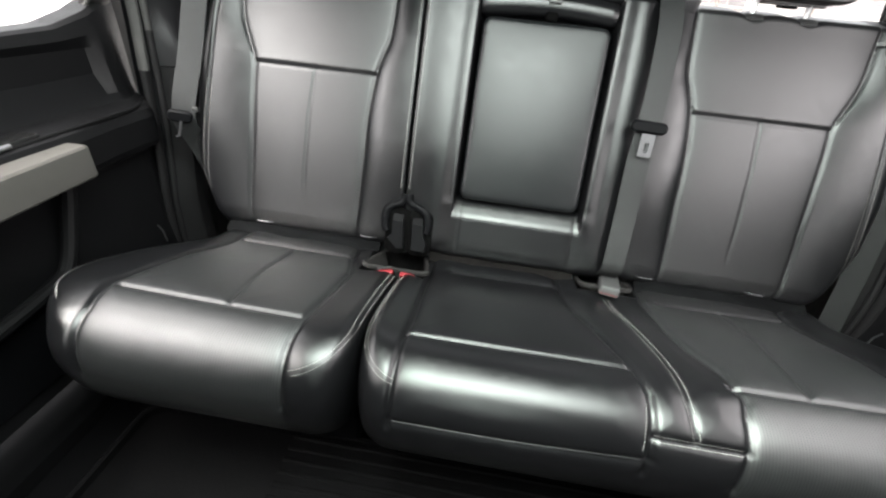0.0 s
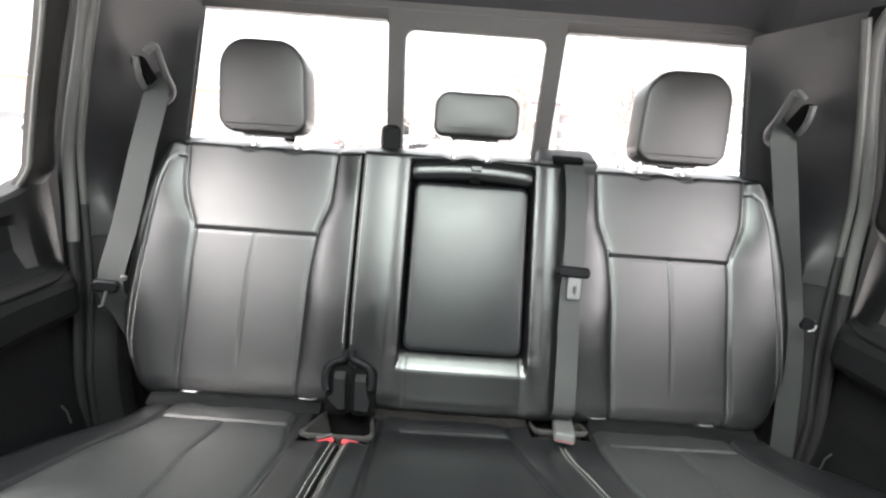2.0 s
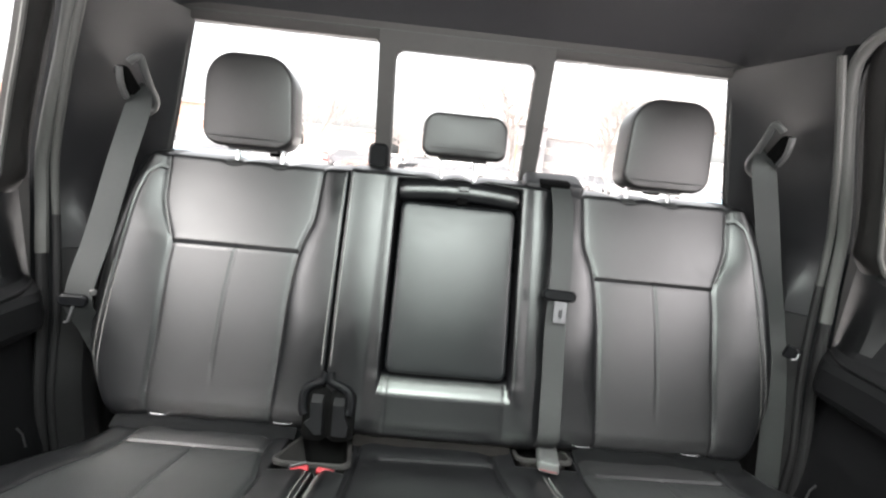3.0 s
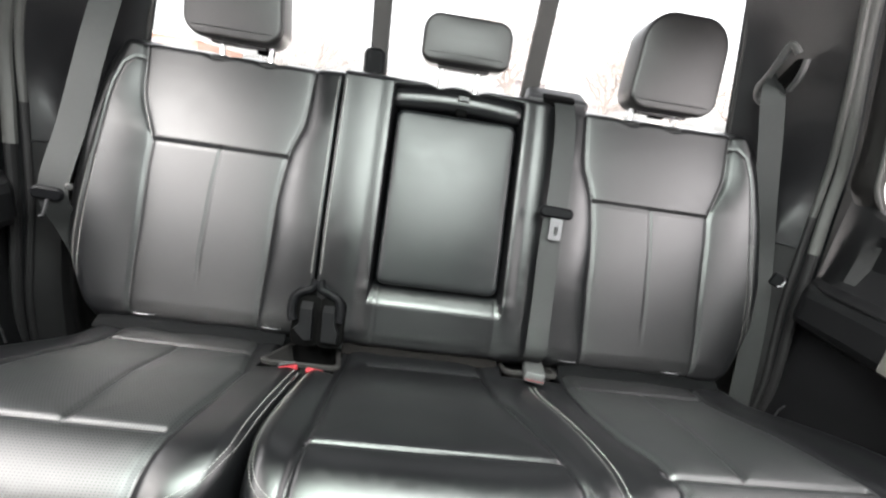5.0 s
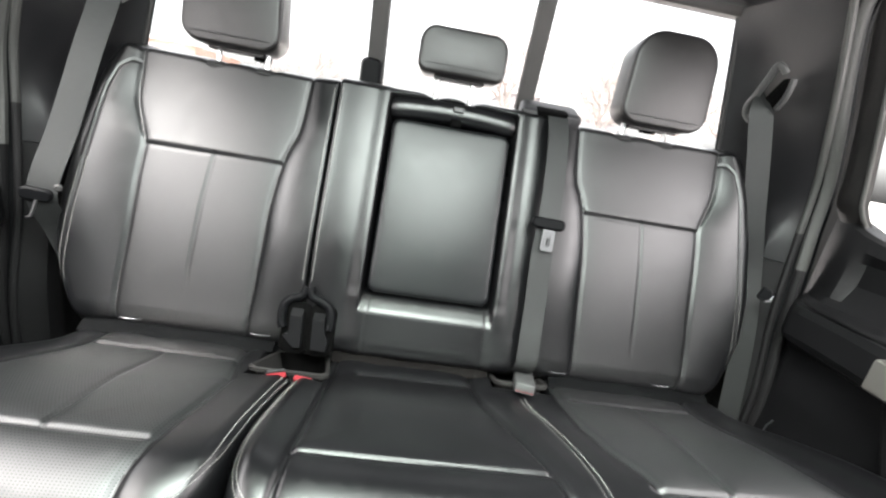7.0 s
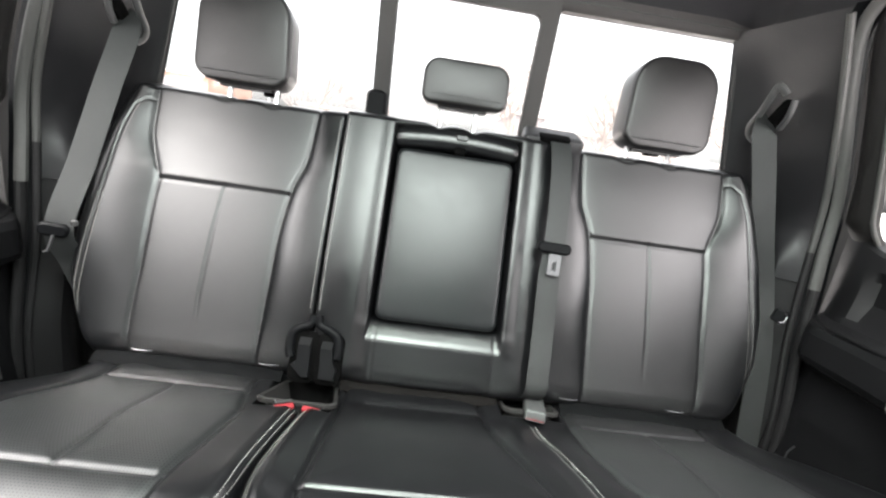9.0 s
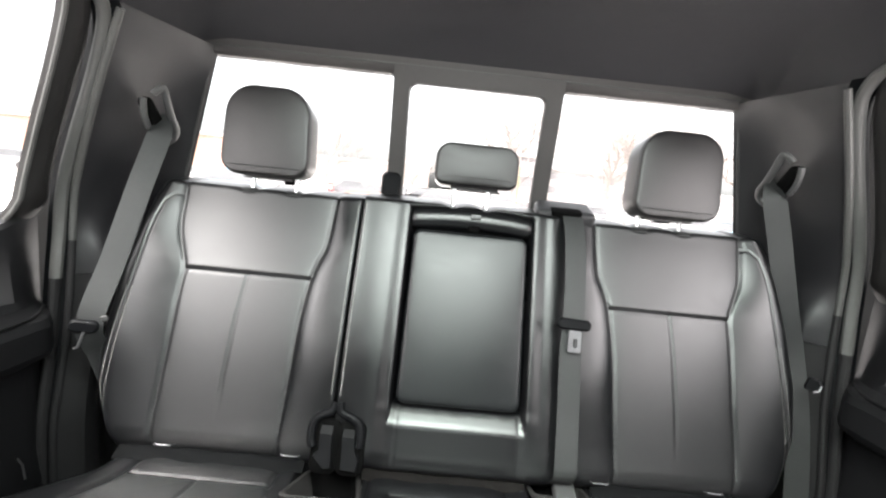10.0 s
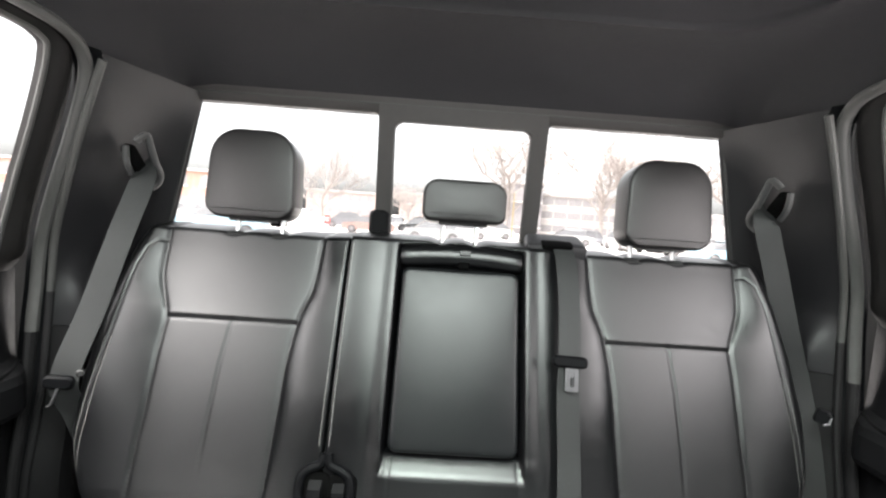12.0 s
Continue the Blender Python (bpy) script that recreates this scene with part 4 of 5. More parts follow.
def cushion(parent, lo, hi, seams, lines, ids, names, mats, labels, cols, corner, pockets, label):
    """One cushion. seams: polylines with depth and width of the tuck; corner: plan radius at the inner front corner, by side."""

    def relief(x, s):
        x, s = np.asarray(x, float), np.asarray(s, float)
        h = 0.0045 * (1 - np.exp(-np.minimum.reduce([away(x, s, l) for l, *_ in seams]) / 0.022))
        for l, depth, width in seams:
            h = h - depth * np.exp(-((away(x, s, l) / width) ** 2))
        rim = np.minimum(x - lo(s), hi(s) - x)
        h = h - round_off(rim, 0.028)
        for px, py, rx, ry, depth in pockets:
            sy = float(arc_at(py))
            q = np.maximum(np.abs(x - px) / rx, np.abs(s - sy) / ry)
            h = h - depth * smooth01((1.12 - q) / 0.2)
        return h

    def plan(x, s):
        d0, d1 = np.asarray(x, float) - lo(s), hi(s) - np.asarray(x, float)
        return round_off(d0, corner[0]) + round_off(d1, corner[1])

    rows, U1 = np.linspace(0, ARC[-1], 210), spread(cols)
    S, U = np.meshgrid(rows, U1, indexing="ij")
    X = lo(S) + (hi(S) - lo(S)) * U
    P = cushion_point(X, S, relief(X, S), plan(X, S))
    bm = bmesh.new()
    step = 3
    for edge, flip in ((P[::step, 0], False), (P[::step, -1], True)):
        a = [bm.verts.new(p) for p in edge]
        b = [bm.verts.new((p[0] + (0.004 if not flip else -0.004), min(p[1] + 0.006, -0.1), min(0.236, p[2]))) for p in edge]
        for i in range(len(a) - 1):
            f = (a[i], b[i], b[i + 1], a[i + 1])
            bm.faces.new(f[::-1] if flip else f)
    back = [bm.verts.new(p) for p in P[0, ::step]]
    backl = [bm.verts.new((p[0], p[1], 0.236)) for p in P[0, ::step]]
    for i in range(len(back) - 1):
        bm.faces.new((back[i], backl[i], backl[i + 1], back[i + 1]))
    f0 = [bm.verts.new(p) for p in P[-1, ::step]]
    f1 = [bm.verts.new((p[0], -0.1, 0.233)) for p in P[-1, ::step]]
    for i in range(len(f0) - 1):
        bm.faces.new((f0[i], f0[i + 1], f1[i + 1], f1[i]))
    body = part("cushion", bm, LEATHER_SIDE, parent, label)
    fx, fs = (X[:-1, :-1] + X[1:, 1:]) / 2, (S[:-1, :-1] + S[1:, 1:]) / 2
    panels(P[:, ::-1], ids(fx, fs)[:, ::-1], names, body, mats, labels)

    def surface(x, s):
        e = 0.002
        f = lambda u, v: cushion_point(np.array(u), np.array(v), relief(u, v), plan(u, v))
        p = f(x, s)
        nrm = np.cross(f(x, s + e) - p, f(x + e, s) - p)
        return p, nrm / (np.linalg.norm(nrm) + 1e-12)

    for l in lines:
        stitches(surface, l, body)
    return body, surface


SIDE_IN = [(0.352, -0.10), (0.348, -0.2), (0.32, -0.30), (0.316, -0.42), (0.318, -0.5), (0.322, -0.58), (0.318, -0.68)]
SIDE_OUT = [(0.63, -0.10), (0.635, -0.2), (0.655, -0.35), (0.66, -0.5), (0.645, -0.58), (0.64, -0.68)]
RIM_SMALL = [(0.685, -0.1), (0.70, -0.19), (0.72, -0.27), (0.748, -0.38), (0.756, -0.47), (0.75, -0.55), (0.725, -0.62), (0.70, -0.80)]
RIM_WIDE = [(0.72, -0.1), (0.745, -0.19), (0.785, -0.27), (0.815, -0.38), (0.82, -0.47), (0.81, -0.55), (0.79, -0.62), (0.77, -0.80)]
SIDE_IN_WIDE = [(0.325, -0.10), (0.318, -0.2), (0.308, -0.33), (0.316, -0.42), (0.336, -0.475), (0.343, -0.535), (0.335, -0.585), (0.328, -0.68)]


def by_arc(pts):
    q = np.array(line_on(pts))
    return lambda s: np.interp(s, q[:, 1], q[:, 0])


rim_small, rim_wide = by_arc(RIM_SMALL), by_arc(RIM_WIDE)
in_small, in_wide, out_f = by_arc(SIDE_IN), by_arc(SIDE_IN_WIDE), by_arc(SIDE_OUT)


def beside(pts, gap):
    """The line that runs a gap to one side of another."""
    q = np.array(pts)
    t = np.gradient(q, axis=0)
    t /= np.linalg.norm(t, axis=1, keepdims=True)
    return [(float(x - gap * b), float(s + gap * a)) for (x, s), (a, b) in zip(q, t)]


def outer_cushion_seams(sg):
    flip = lambda pts: [(sg * x, s) for x, s in line_on(pts)]
    return [
        (flip(SIDE_IN if sg < 0 else SIDE_IN_WIDE), 0.0036, 0.006), (flip(SIDE_OUT), 0.004, 0.006),
        (flip([(0.33, -0.513), (0.45, -0.511), (0.64, -0.505)]), 0.0036, 0.0042),
        (flip([(0.35, -0.196), (0.62, -0.192)]), 0.003, 0.0045),
        (flip([(0.45, -0.511), (0.478, -0.35), (0.49, -0.196)]), 0.002, 0.003),
    ]


CROSS_S, REAR_S = float(arc_at(-0.511)), float(arc_at(-0.195))


def outer_cushion_ids(m, s, in_f):
    mid = np.interp(s, [REAR_S, CROSS_S], [0.49, 0.45])
    inner = (m > in_f(s)) & (m < out_f(s))
    k = np.where(s > CROSS_S, 1, np.where(s < REAR_S, 4, np.where(m > mid, 2, 3)))
    return np.where(inner, k, np.where(m >= out_f(s), 0, 5))


C_NAMES = ["outer_bolster", "front_panel", "seat_panel", "seat_panel", "rear_panel", "inner_bolster"]
C_MATS = [LEATHER_SIDE, LEATHER_PERF, LEATHER_PERF, LEATHER_PERF, LEATHER, LEATHER_SIDE]
C_LABELS = ["smooth outer bolster", "perforated front roll", "perforated seating panel", "perforated seating panel", "", "smooth inner bolster"]
CGAP = -0.226

cush_l, csurf_l = cushion(
    seat_small, lambda s: -rim_small(s), lambda s: np.full(np.shape(s), CGAP - 0.003), outer_cushion_seams(-1),
    [beside(curve([(-0.241, 0.18), (-0.2405, 0.34), (-0.241, 0.45), (-0.248, 0.482), (-0.262, 0.499), (-0.285, 0.511), (-0.311, 0.52)], 60), k) for k in (0.0, -0.0075)]
    + [line_on([(-0.755 + k, -0.42), (-0.76 + k, -0.48), (-0.745 + k, -0.53), (-0.70, -0.575 + k)]) for k in (0.0, 0.011)],
    lambda x, s: outer_cushion_ids(-x, s, in_small), C_NAMES, C_MATS, C_LABELS, 230, (0.07, 0.07),
    [(-0.262, -0.192, 0.044, 0.068, 0.125)], "black leather seat cushion")

MID_L = [(-0.16, -0.10), (-0.16, -0.33), (-0.156, -0.47), (-0.16, -0.55), (-0.16, -0.68)]
MID_R = [(0.125, -0.10), (0.132, -0.22), (0.142, -0.30), (0.172, -0.42), (0.19, -0.49), (0.205, -0.55), (0.205, -0.68)]
mid_lf, mid_rf = by_arc(MID_L), by_arc(MID_R)


def wide_cushion_ids(x, s):
    middle = (x > mid_lf(s)) & (x < mid_rf(s))
    k = np.where(s > CROSS_S, 6, np.where(s < REAR_S, 8, 7))
    right = outer_cushion_ids(x, s, in_wide)
    return np.where(middle, k, np.where(x <= mid_lf(s), 9, right))


BELT_SEAM = [(0.234, 0.115), (0.233, 0.175), (0.242, 0.25), (0.251, 0.332), (0.2545, 0.4), (0.256, 0.455), (0.259, 0.495), (0.263, 0.522)]
wide_seams = outer_cushion_seams(1) + [
    (line_on(MID_L), 0.0048, 0.005), (line_on(MID_R), 0.0048, 0.005),
    (line_on([(-0.155, -0.508), (0.02, -0.506), (0.19, -0.503)]), 0.005, 0.0045),
    (line_on([(-0.11, -0.192), (0.125, -0.188)]), 0.004, 0.005),
    (BELT_SEAM, 0.002, 0.005),
    (line_on([(0.205, -0.62), (0.33, -0.62)]), 0.003, 0.005),
    (line_on([(-0.16, -0.666), (0.02, -0.664), (0.21, -0.654)]), 0.003, 0.005),
]
cush_r, csurf_r = cushion(
    seat_wide, lambda s: np.full(np.shape(s), CGAP + 0.003), rim_wide, wide_seams,
    [beside(curve([(-0.2125, 0.18), (-0.2128, 0.34), (-0.2135, 0.44), (-0.210, 0.476), (-0.199, 0.493), (-0.178, 0.502), (-0.156, 0.507)], 60), k) for k in (0.0, 0.0075)]
    + [[(x + k, a) for x, a in BELT_SEAM] for k in (-0.005, 0.005)]
    + [line_on([(0.208, -0.616 + k), (0.26, -0.616 + k), (0.328, -0.616 + k)]) for k in (0.0, -0.008)]
    + [line_on([(-0.150, -0.664), (0.02, -0.662), (0.20, -0.652)])]
    + [line_on([(x, -0.565), (x - 0.003, -0.60), (x - 0.004, -0.64)]) for x in (0.197,)],
    wide_cushion_ids, C_NAMES + ["front_panel", "seat_panel", "rear_panel", "inner_bolster"], C_MATS + [LEATHER_SIDE, LEATHER_SIDE, LEATHER_SIDE, LEATHER_SIDE],
    C_LABELS + ["smooth middle front roll", "smooth middle seating panel", "", "smooth inner bolster"], 430, (0.07, 0.07),
    [(-0.204, -0.192, 0.030, 0.068, 0.125), (0.242, -0.14, 0.06, 0.04, 0.075)], "wide black leather seat cushion")

lip = [csurf_r(x, a)[0] + csurf_r(x, a)[1] * 0.0006 for x, a in curve(line_on([(-0.152, -0.666), (0.02, -0.664), (0.203, -0.654)]), 30)]
part("piping", tube(lip, 0.0019, 6), LEATHER_SIDE, cush_r, "thin sewn lip along the front roll")
# outer strips are coloured darker than the seat leather, for shade in the crease
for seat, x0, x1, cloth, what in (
        (seat_small, -0.69, -0.30, SHADED_REAR_EDGE, "leather rear edge of the cushion, darkened for the crease shade"),
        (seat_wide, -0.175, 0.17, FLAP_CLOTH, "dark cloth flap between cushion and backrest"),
        (seat_wide, 0.315, 0.70, SHADED_REAR_EDGE, "leather rear edge of the cushion, darkened for the crease shade")):
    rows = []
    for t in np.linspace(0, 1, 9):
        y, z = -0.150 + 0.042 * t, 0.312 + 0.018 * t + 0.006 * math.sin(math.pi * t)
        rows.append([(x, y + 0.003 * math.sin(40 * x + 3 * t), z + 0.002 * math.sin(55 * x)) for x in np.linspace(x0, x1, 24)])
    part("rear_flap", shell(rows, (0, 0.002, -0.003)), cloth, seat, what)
for seat, x0, x1 in ((seat_small, -0.70, -0.26), (seat_wide, -0.2, 0.70)):
    part("seat_base", box(x0, x1, -0.46, 0.08, 0.0, 0.18, 0.01, 2), PLASTIC, seat, "dark plastic seat base on the floor")


# ---- belts and buckles ----
def ribbon(points, width, normals, thick=0.0014, bm=None, slant=0.0):
    """A flat strap through the points; its face looks along the normals."""
    bm = bm or bmesh.new()
    p, q = curve(points, 60), curve(normals, 60)
    rows = []
    for i in range(61):
        t = p[min(i + 1, 60)] - p[max(i - 1, 0)]
        side = np.cross(t, q[i])
        side = side / np.linalg.norm(side) * width / 2
        nn = q[i] / np.linalg.norm(q[i]) * thick
        skew = t / np.linalg.norm(t) * slant * max(0.0, 1 - i / 14)
        rows.append([p[i] + side * k + skew * k - nn * 0.2 * (abs(k) == 1) for k in (-1, -0.5, 0, 0.5, 1)])
    r = np.array(rows)
    lift = np.array([q[i] / np.linalg.norm(q[i]) * thick for i in range(61)])[:, None, :]
    f = [[bm.verts.new(v) for v in row] for row in r + lift]
    o = [[bm.verts.new(v) for v in row] for row in r]
    for i in range(60):
        for j in range(4):
            bm.faces.new((f[i][j], f[i][j + 1], f[i + 1][j + 1], f[i + 1][j]))
            bm.faces.new((o[i][j], o[i + 1][j], o[i + 1][j + 1], o[i][j + 1]))
        bm.faces.new((f[i][0], f[i + 1][0], o[i + 1][0], o[i][0]))
        bm.faces.new((f[i][4], o[i][4], o[i + 1][4], f[i + 1][4]))
    return bm


def tongue_on(parent, at, normal, up, size=1.0, label="steel tongue in a black grip"):
    m = facing(at, normal, up)
    grip = part("tongue", slab(0.074 * size, 0.024, 0.011, [(0.004, -0.006), (0, -0.003), (0, 0.005), (0.004, 0.009)], m), PLASTIC, parent, label)
    part("tongue_plate", window_ring(0.028 * size, 0.046, 0.009, 0.004, 0.0028, m @ Matrix.Translation((0.004, -0.036, 0.001))), STEEL, grip, "steel plate with slot")
    part("tongue_plate", slab(0.022 * size, 0.018, 0.002, [(0, 0), (0, 0.0026)], m @ Matrix.Translation((0.004, -0.022, 0.0005))), STEEL, grip)
    return grip


mid_belt = thing("seat_belt", "dark grey middle shoulder belt hanging down the backrest", "seat belt", (0.24, 0.07, 0.9), "rear seat belts")
pts = [(0.246, 0.085, 0.915), (0.249, 0.052, 0.896), (0.251, 0.012, 0.845), (0.250, -0.03, 0.765), (0.247, -0.068, 0.675), (0.243, -0.09, 0.6), (0.244, -0.125, 0.49), (0.242, -0.156, 0.41), (0.242, -0.165, 0.37), (0.242, -0.14, 0.335)]
nrm = [(0, -0.5, 0.9), (0, -0.8, 0.6), (0.0, -1, 0.4), (0.04, -1, 0.35), (0.04, -1, 0.3), (0, -1, 0.25), (0, -1, 0.25), (0, -1, 0.3), (0, -1, 0.1), (0, -1, -0.4)]
part("webbing", ribbon(pts, 0.047, nrm), WEB, mid_belt, "dark grey woven webbing")
tongue_on(mid_belt, (0.2445, -0.078, 0.668), (0.0, -1, 0.3), (0.03, 0.25, 1))
m = facing((0.236, 0.085, 0.902), (0, -0.42, 0.9), (0, 1, 0.4))
hood = part("belt_outlet", slab(0.142, 0.07, 0.014, [(0, -0.03), (0, 0.004), (0.004, 0.011), (0.012, 0.014)], m, taper=-0.12), PLASTIC_SOFT, mid_belt, "grey plastic belt outlet on the seat top")
part("outlet_slot", slab(0.074, 0.03, 0.008, [(0, -0.03), (0, 0.0145), (0.003, 0.0155)], m @ Matrix.Translation((0.0, -0.022, 0))), BLACK, hood, "dark slot")


def side_belt(s, tongue_at, label):
    belt = thing("seat_belt", label, "seat belt", (s * 0.73, 0.06, 1.03), "rear seat belts")
    top, tip = Vector((s * 0.7155, 0.0265, 1.0835)), Vector((s * 0.738, 0.103, 0.988))
    mid = (top + tip) / 2
    nn = Vector((-s * 0.93, -0.36, -0.05)).normalized()
    up = (top - tip).normalized()
    fwd = nn.cross(up) * -s
    spot = lambda q, w, lift: top + (tip - top) * q + fwd * (w * 0.124) + nn * lift
    m = facing(spot(0.52, 0.17, -0.012), nn, up)
    g = part("guide_slot", slab(0.025, 0.09, 0.012, [(0, -0.01), (0, 0.006), (0.004, 0.008)], m), BLACK, belt, "dark slot plate on the pillar")
    lip = curve([spot(0.05, 0.16, 0.004), spot(0.0, 0.06, 0.010), spot(0.02, -0.03, 0.012), spot(0.28, -0.03, 0.014), spot(0.63, -0.05, 0.014), spot(0.9, -0.10, 0.012), spot(1.06, -0.03, 0.008), spot(1.1, 0.12, 0.004)], 30)
    part("belt_guide", tube(lip, 0.0078, 10, 0.8), PLASTIC_GREY, belt, "grey curved belt guide lip")
    lip = curve([spot(0.05, 0.36, 0.002), spot(0.2, 0.43, 0.006), spot(0.4, 0.46, 0.006), spot(0.62, 0.42, 0.002)], 12)
    part("guide_rim", tube(lip, 0.0065, 8), PLASTIC_GREY, belt, "small grey rim")
    t = Vector(tongue_at)
    a = spot(0.6, 0.16, 0.006) + Vector((-0.010 if s > 0 else 0.005, 0, 0))
    pts = [tuple(a + up * 0.0 - nn * 0.02), tuple(a + Vector((0, -0.012, -0.03))), tuple(a.lerp(t, 0.35) + Vector((-s * 0.004, -0.004, 0))), tuple(a.lerp(t, 0.7) + Vector((-s * 0.002, 0.0, 0))), tuple(t)]
    n0 = np.array((-s * 0.55, -0.85, 0.0))
    nrm = [n0, n0, n0 + np.array((s * 0.12, 0, 0)), n0 + np.array((s * 0.15, 0, 0)), n0 + np.array((s * 0.2, 0, 0))]
    low = [tuple(t + Vector((-s * 0.004, 0.025, -0.08))), tuple(t + Vector((-s * 0.02, 0.05, -0.18))), (s * 0.74, 0.0, 0.24)] if s < 0 else [(0.814, -0.035, 0.5), (0.818, -0.06, 0.39), (0.819, -0.09, 0.24)]
    part("webbing", ribbon(pts + low, 0.047, nrm + [nrm[-1]] * len(low), slant=-0.03 * s), WEB, belt, "dark grey woven webbing")
    return belt, nrm[-1]


belt_l, nl = side_belt(-1, (-0.772, -0.10, 0.575), "dark grey outer shoulder belt with parked tongue")
part("tongue", slab(0.05, 0.026, 0.011, [(0.004, -0.008), (0, -0.004), (0, 0.006), (0.004, 0.010)], facing((-0.778, -0.105, 0.572), nl, (0.1, 0.2, 1))), PLASTIC, belt_l, "black belt tongue grip")
part("tongue_plate", tube([(-0.772, -0.115, 0.562), (-0.776, -0.118, 0.545), (-0.781, -0.12, 0.53), (-0.787, -0.12, 0.528)], 0.0042, 6, 0.5), CHROME, belt_l, "bright steel plate on edge")
part("stop_button", slab(0.014, 0.014, 0.006, [(0, 0), (0, 0.006), (0.002, 0.008)], facing((-0.752, -0.085, 0.585), (0.5, -0.85, 0))), RUBBER_DARK, belt_l)
belt_r, nr = side_belt(1, (0.806, 0.0, 0.62), "dark grey outer shoulder belt behind the bolster")
part("tongue", slab(0.028, 0.03, 0.006, [(0, -0.004), (0, 0.004), (0.003, 0.007)], facing((0.791, -0.083, 0.585), (-0.6, -0.8, 0.1), (0.3, 0, 1))), PLASTIC, belt_r, "black belt tongue grip")
part("tongue_plate", tube([(0.783, -0.094, 0.572), (0.794, -0.095, 0.575), (0.798, -0.094, 0.588), (0.792, -0.094, 0.598)], 0.0026, 6), STEEL, belt_r, "bright steel loop")

# small floor hooks beside the cushions
for s, y in ((-1, -0.16), (1, -0.15)):
    hk = tagged(part("anchor_hook", tube([(s * 0.858, y, 0.255), (s * 0.862, y, 0.285), (s * 0.868, y - 0.004, 0.302)], 0.002, 6), CHROME), "small bright wire anchor beside the cushion", "hook")


# child seat anchors at the foot of the backrests
for x in (-0.583, -0.325, 0.323, 0.566):
    bar = curve([(x - 0.019, -0.148, 0.352), (x - 0.016, -0.157, 0.3565), (x, -0.159, 0.357), (x + 0.016, -0.157, 0.3565), (x + 0.019, -0.148, 0.352)], 16)
    tagged(part("seat_anchor", tube(bar, 0.0016, 6), STEEL), "small steel child seat anchor under the backrest", "seat anchor", "child seat anchors")


# buckles in the pockets of the cushions
def lining(cx, cy, w, d, z, flare, deep, shift=0.0, well=False):
    """A moulded pocket: rounded rim, walls that flare to the front, floor."""
    bm = bmesh.new()
    rows = [(0.0, -0.004), (0.001, 0.003), (-0.003, 0.0055), (-0.007, 0.003), (-0.012, -deep * 0.5), (-0.016, -deep * 0.75), (-0.018, -deep)]
    m = Matrix.Translation((cx, cy, z)) @ Matrix.Rotation(radians(-18), 4, "X")
    loops = [[bm.verts.new(m @ Vector((x * (1 - flare * y / d) + shift * min(0.0, h) / -deep, y, h))) for x, y in ring(w + 2 * i, d + 2 * i, 0.02, 6)] for i, h in rows]
    for k, (a, b) in enumerate(zip(loops, loops[1:])):
        for i in range(len(a)):
            j = (i + 1) % len(a)
            if well == (k > 3 or (k == 3 and 3 <= i <= 10)):
                bm.faces.new((a[i], a[j], b[j], b[i]))
    if well:
        bm.faces.new(loops[-1])
    for v in [v for v in bm.verts if not v.link_faces]:
        bm.verts.remove(v)
    return bm


def buckle_pocket(*size, label):
    pocket = tagged(part("buckle_pocket", lining(*size), PLASTIC_POCKET), label, "buckle pocket", "buckle pockets")
    # the deeper part of the same lining is blackened to imitate shade
    part("well", lining(*size, well=True), BLACK, pocket, "bottom of the pocket, coloured black for its shade")


def buckle(cx, cy, z, lean, turn, body_mat, label, wide=0.04, button=0.011, long=0.086):
    b = thing("belt_buckle", label, "seat belt buckle", (cx, cy, z - 0.03), "belt buckles")
    m = Matrix.Translation((cx, cy, z)) @ Matrix.Rotation(radians(turn), 4, "Z") @ Matrix.Rotation(radians(lean), 4, "X")
    part("housing", slab(wide, 0.024, 0.006, [(0.003, -long), (0, 0.006 - long), (0, -0.006), (0.002, -0.001), (0.004, 0.0)], m), body_mat, b, "plastic buckle housing")
    part("release_button", slab(wide - 0.006, button, min(0.003, button / 2.1), [(0, -0.004), (0, 0.002), (0.0012, 0.0035)], m @ Matrix.Translation((0, -0.0055, 0 if button > 0.005 else -0.0026))), PLASTIC_RED, b, "red release button")
    if button > 0.005:
        part("slot", slab(0.03, 0.004, 0.0015, [(0, -0.004), (0, 0.001)], m @ Matrix.Translation((0, 0.006, 0))), RUBBER_DARK, b)


buckle_pocket(-0.238, -0.182, 0.134, 0.144, 0.317, 0.34, 0.1, 0.026, label="dark grey moulded buckle pocket between the cushions")
buckle_pocket(0.242, -0.138, 0.124, 0.078, 0.313, 0.0, 0.05, label="dark grey moulded buckle pocket set in the cushion")
buckle(-0.256, -0.258, 0.341, 24, 24, PLASTIC, "black belt buckle with red button standing in the seat pocket")
buckle(-0.205, -0.252, 0.336, 24, -12, PLASTIC, "black belt buckle with red button standing in the seat pocket")
buckle(0.236, -0.212, 0.3415, 77, -13, PLASTIC_GREY, "grey belt buckle lying in the middle pocket", 0.044, 0.0014, 0.12)
part_strap = ribbon([(0.243, -0.135, 0.345), (0.24, -0.12, 0.345), (0.236, -0.1, 0.33)], 0.03, [(0, -0.4, 1), (0, 0.2, 1), (0, 0.6, 1)])
tagged(part("buckle_strap", part_strap, WEB), "short dark strap behind the grey buckle", "strap")


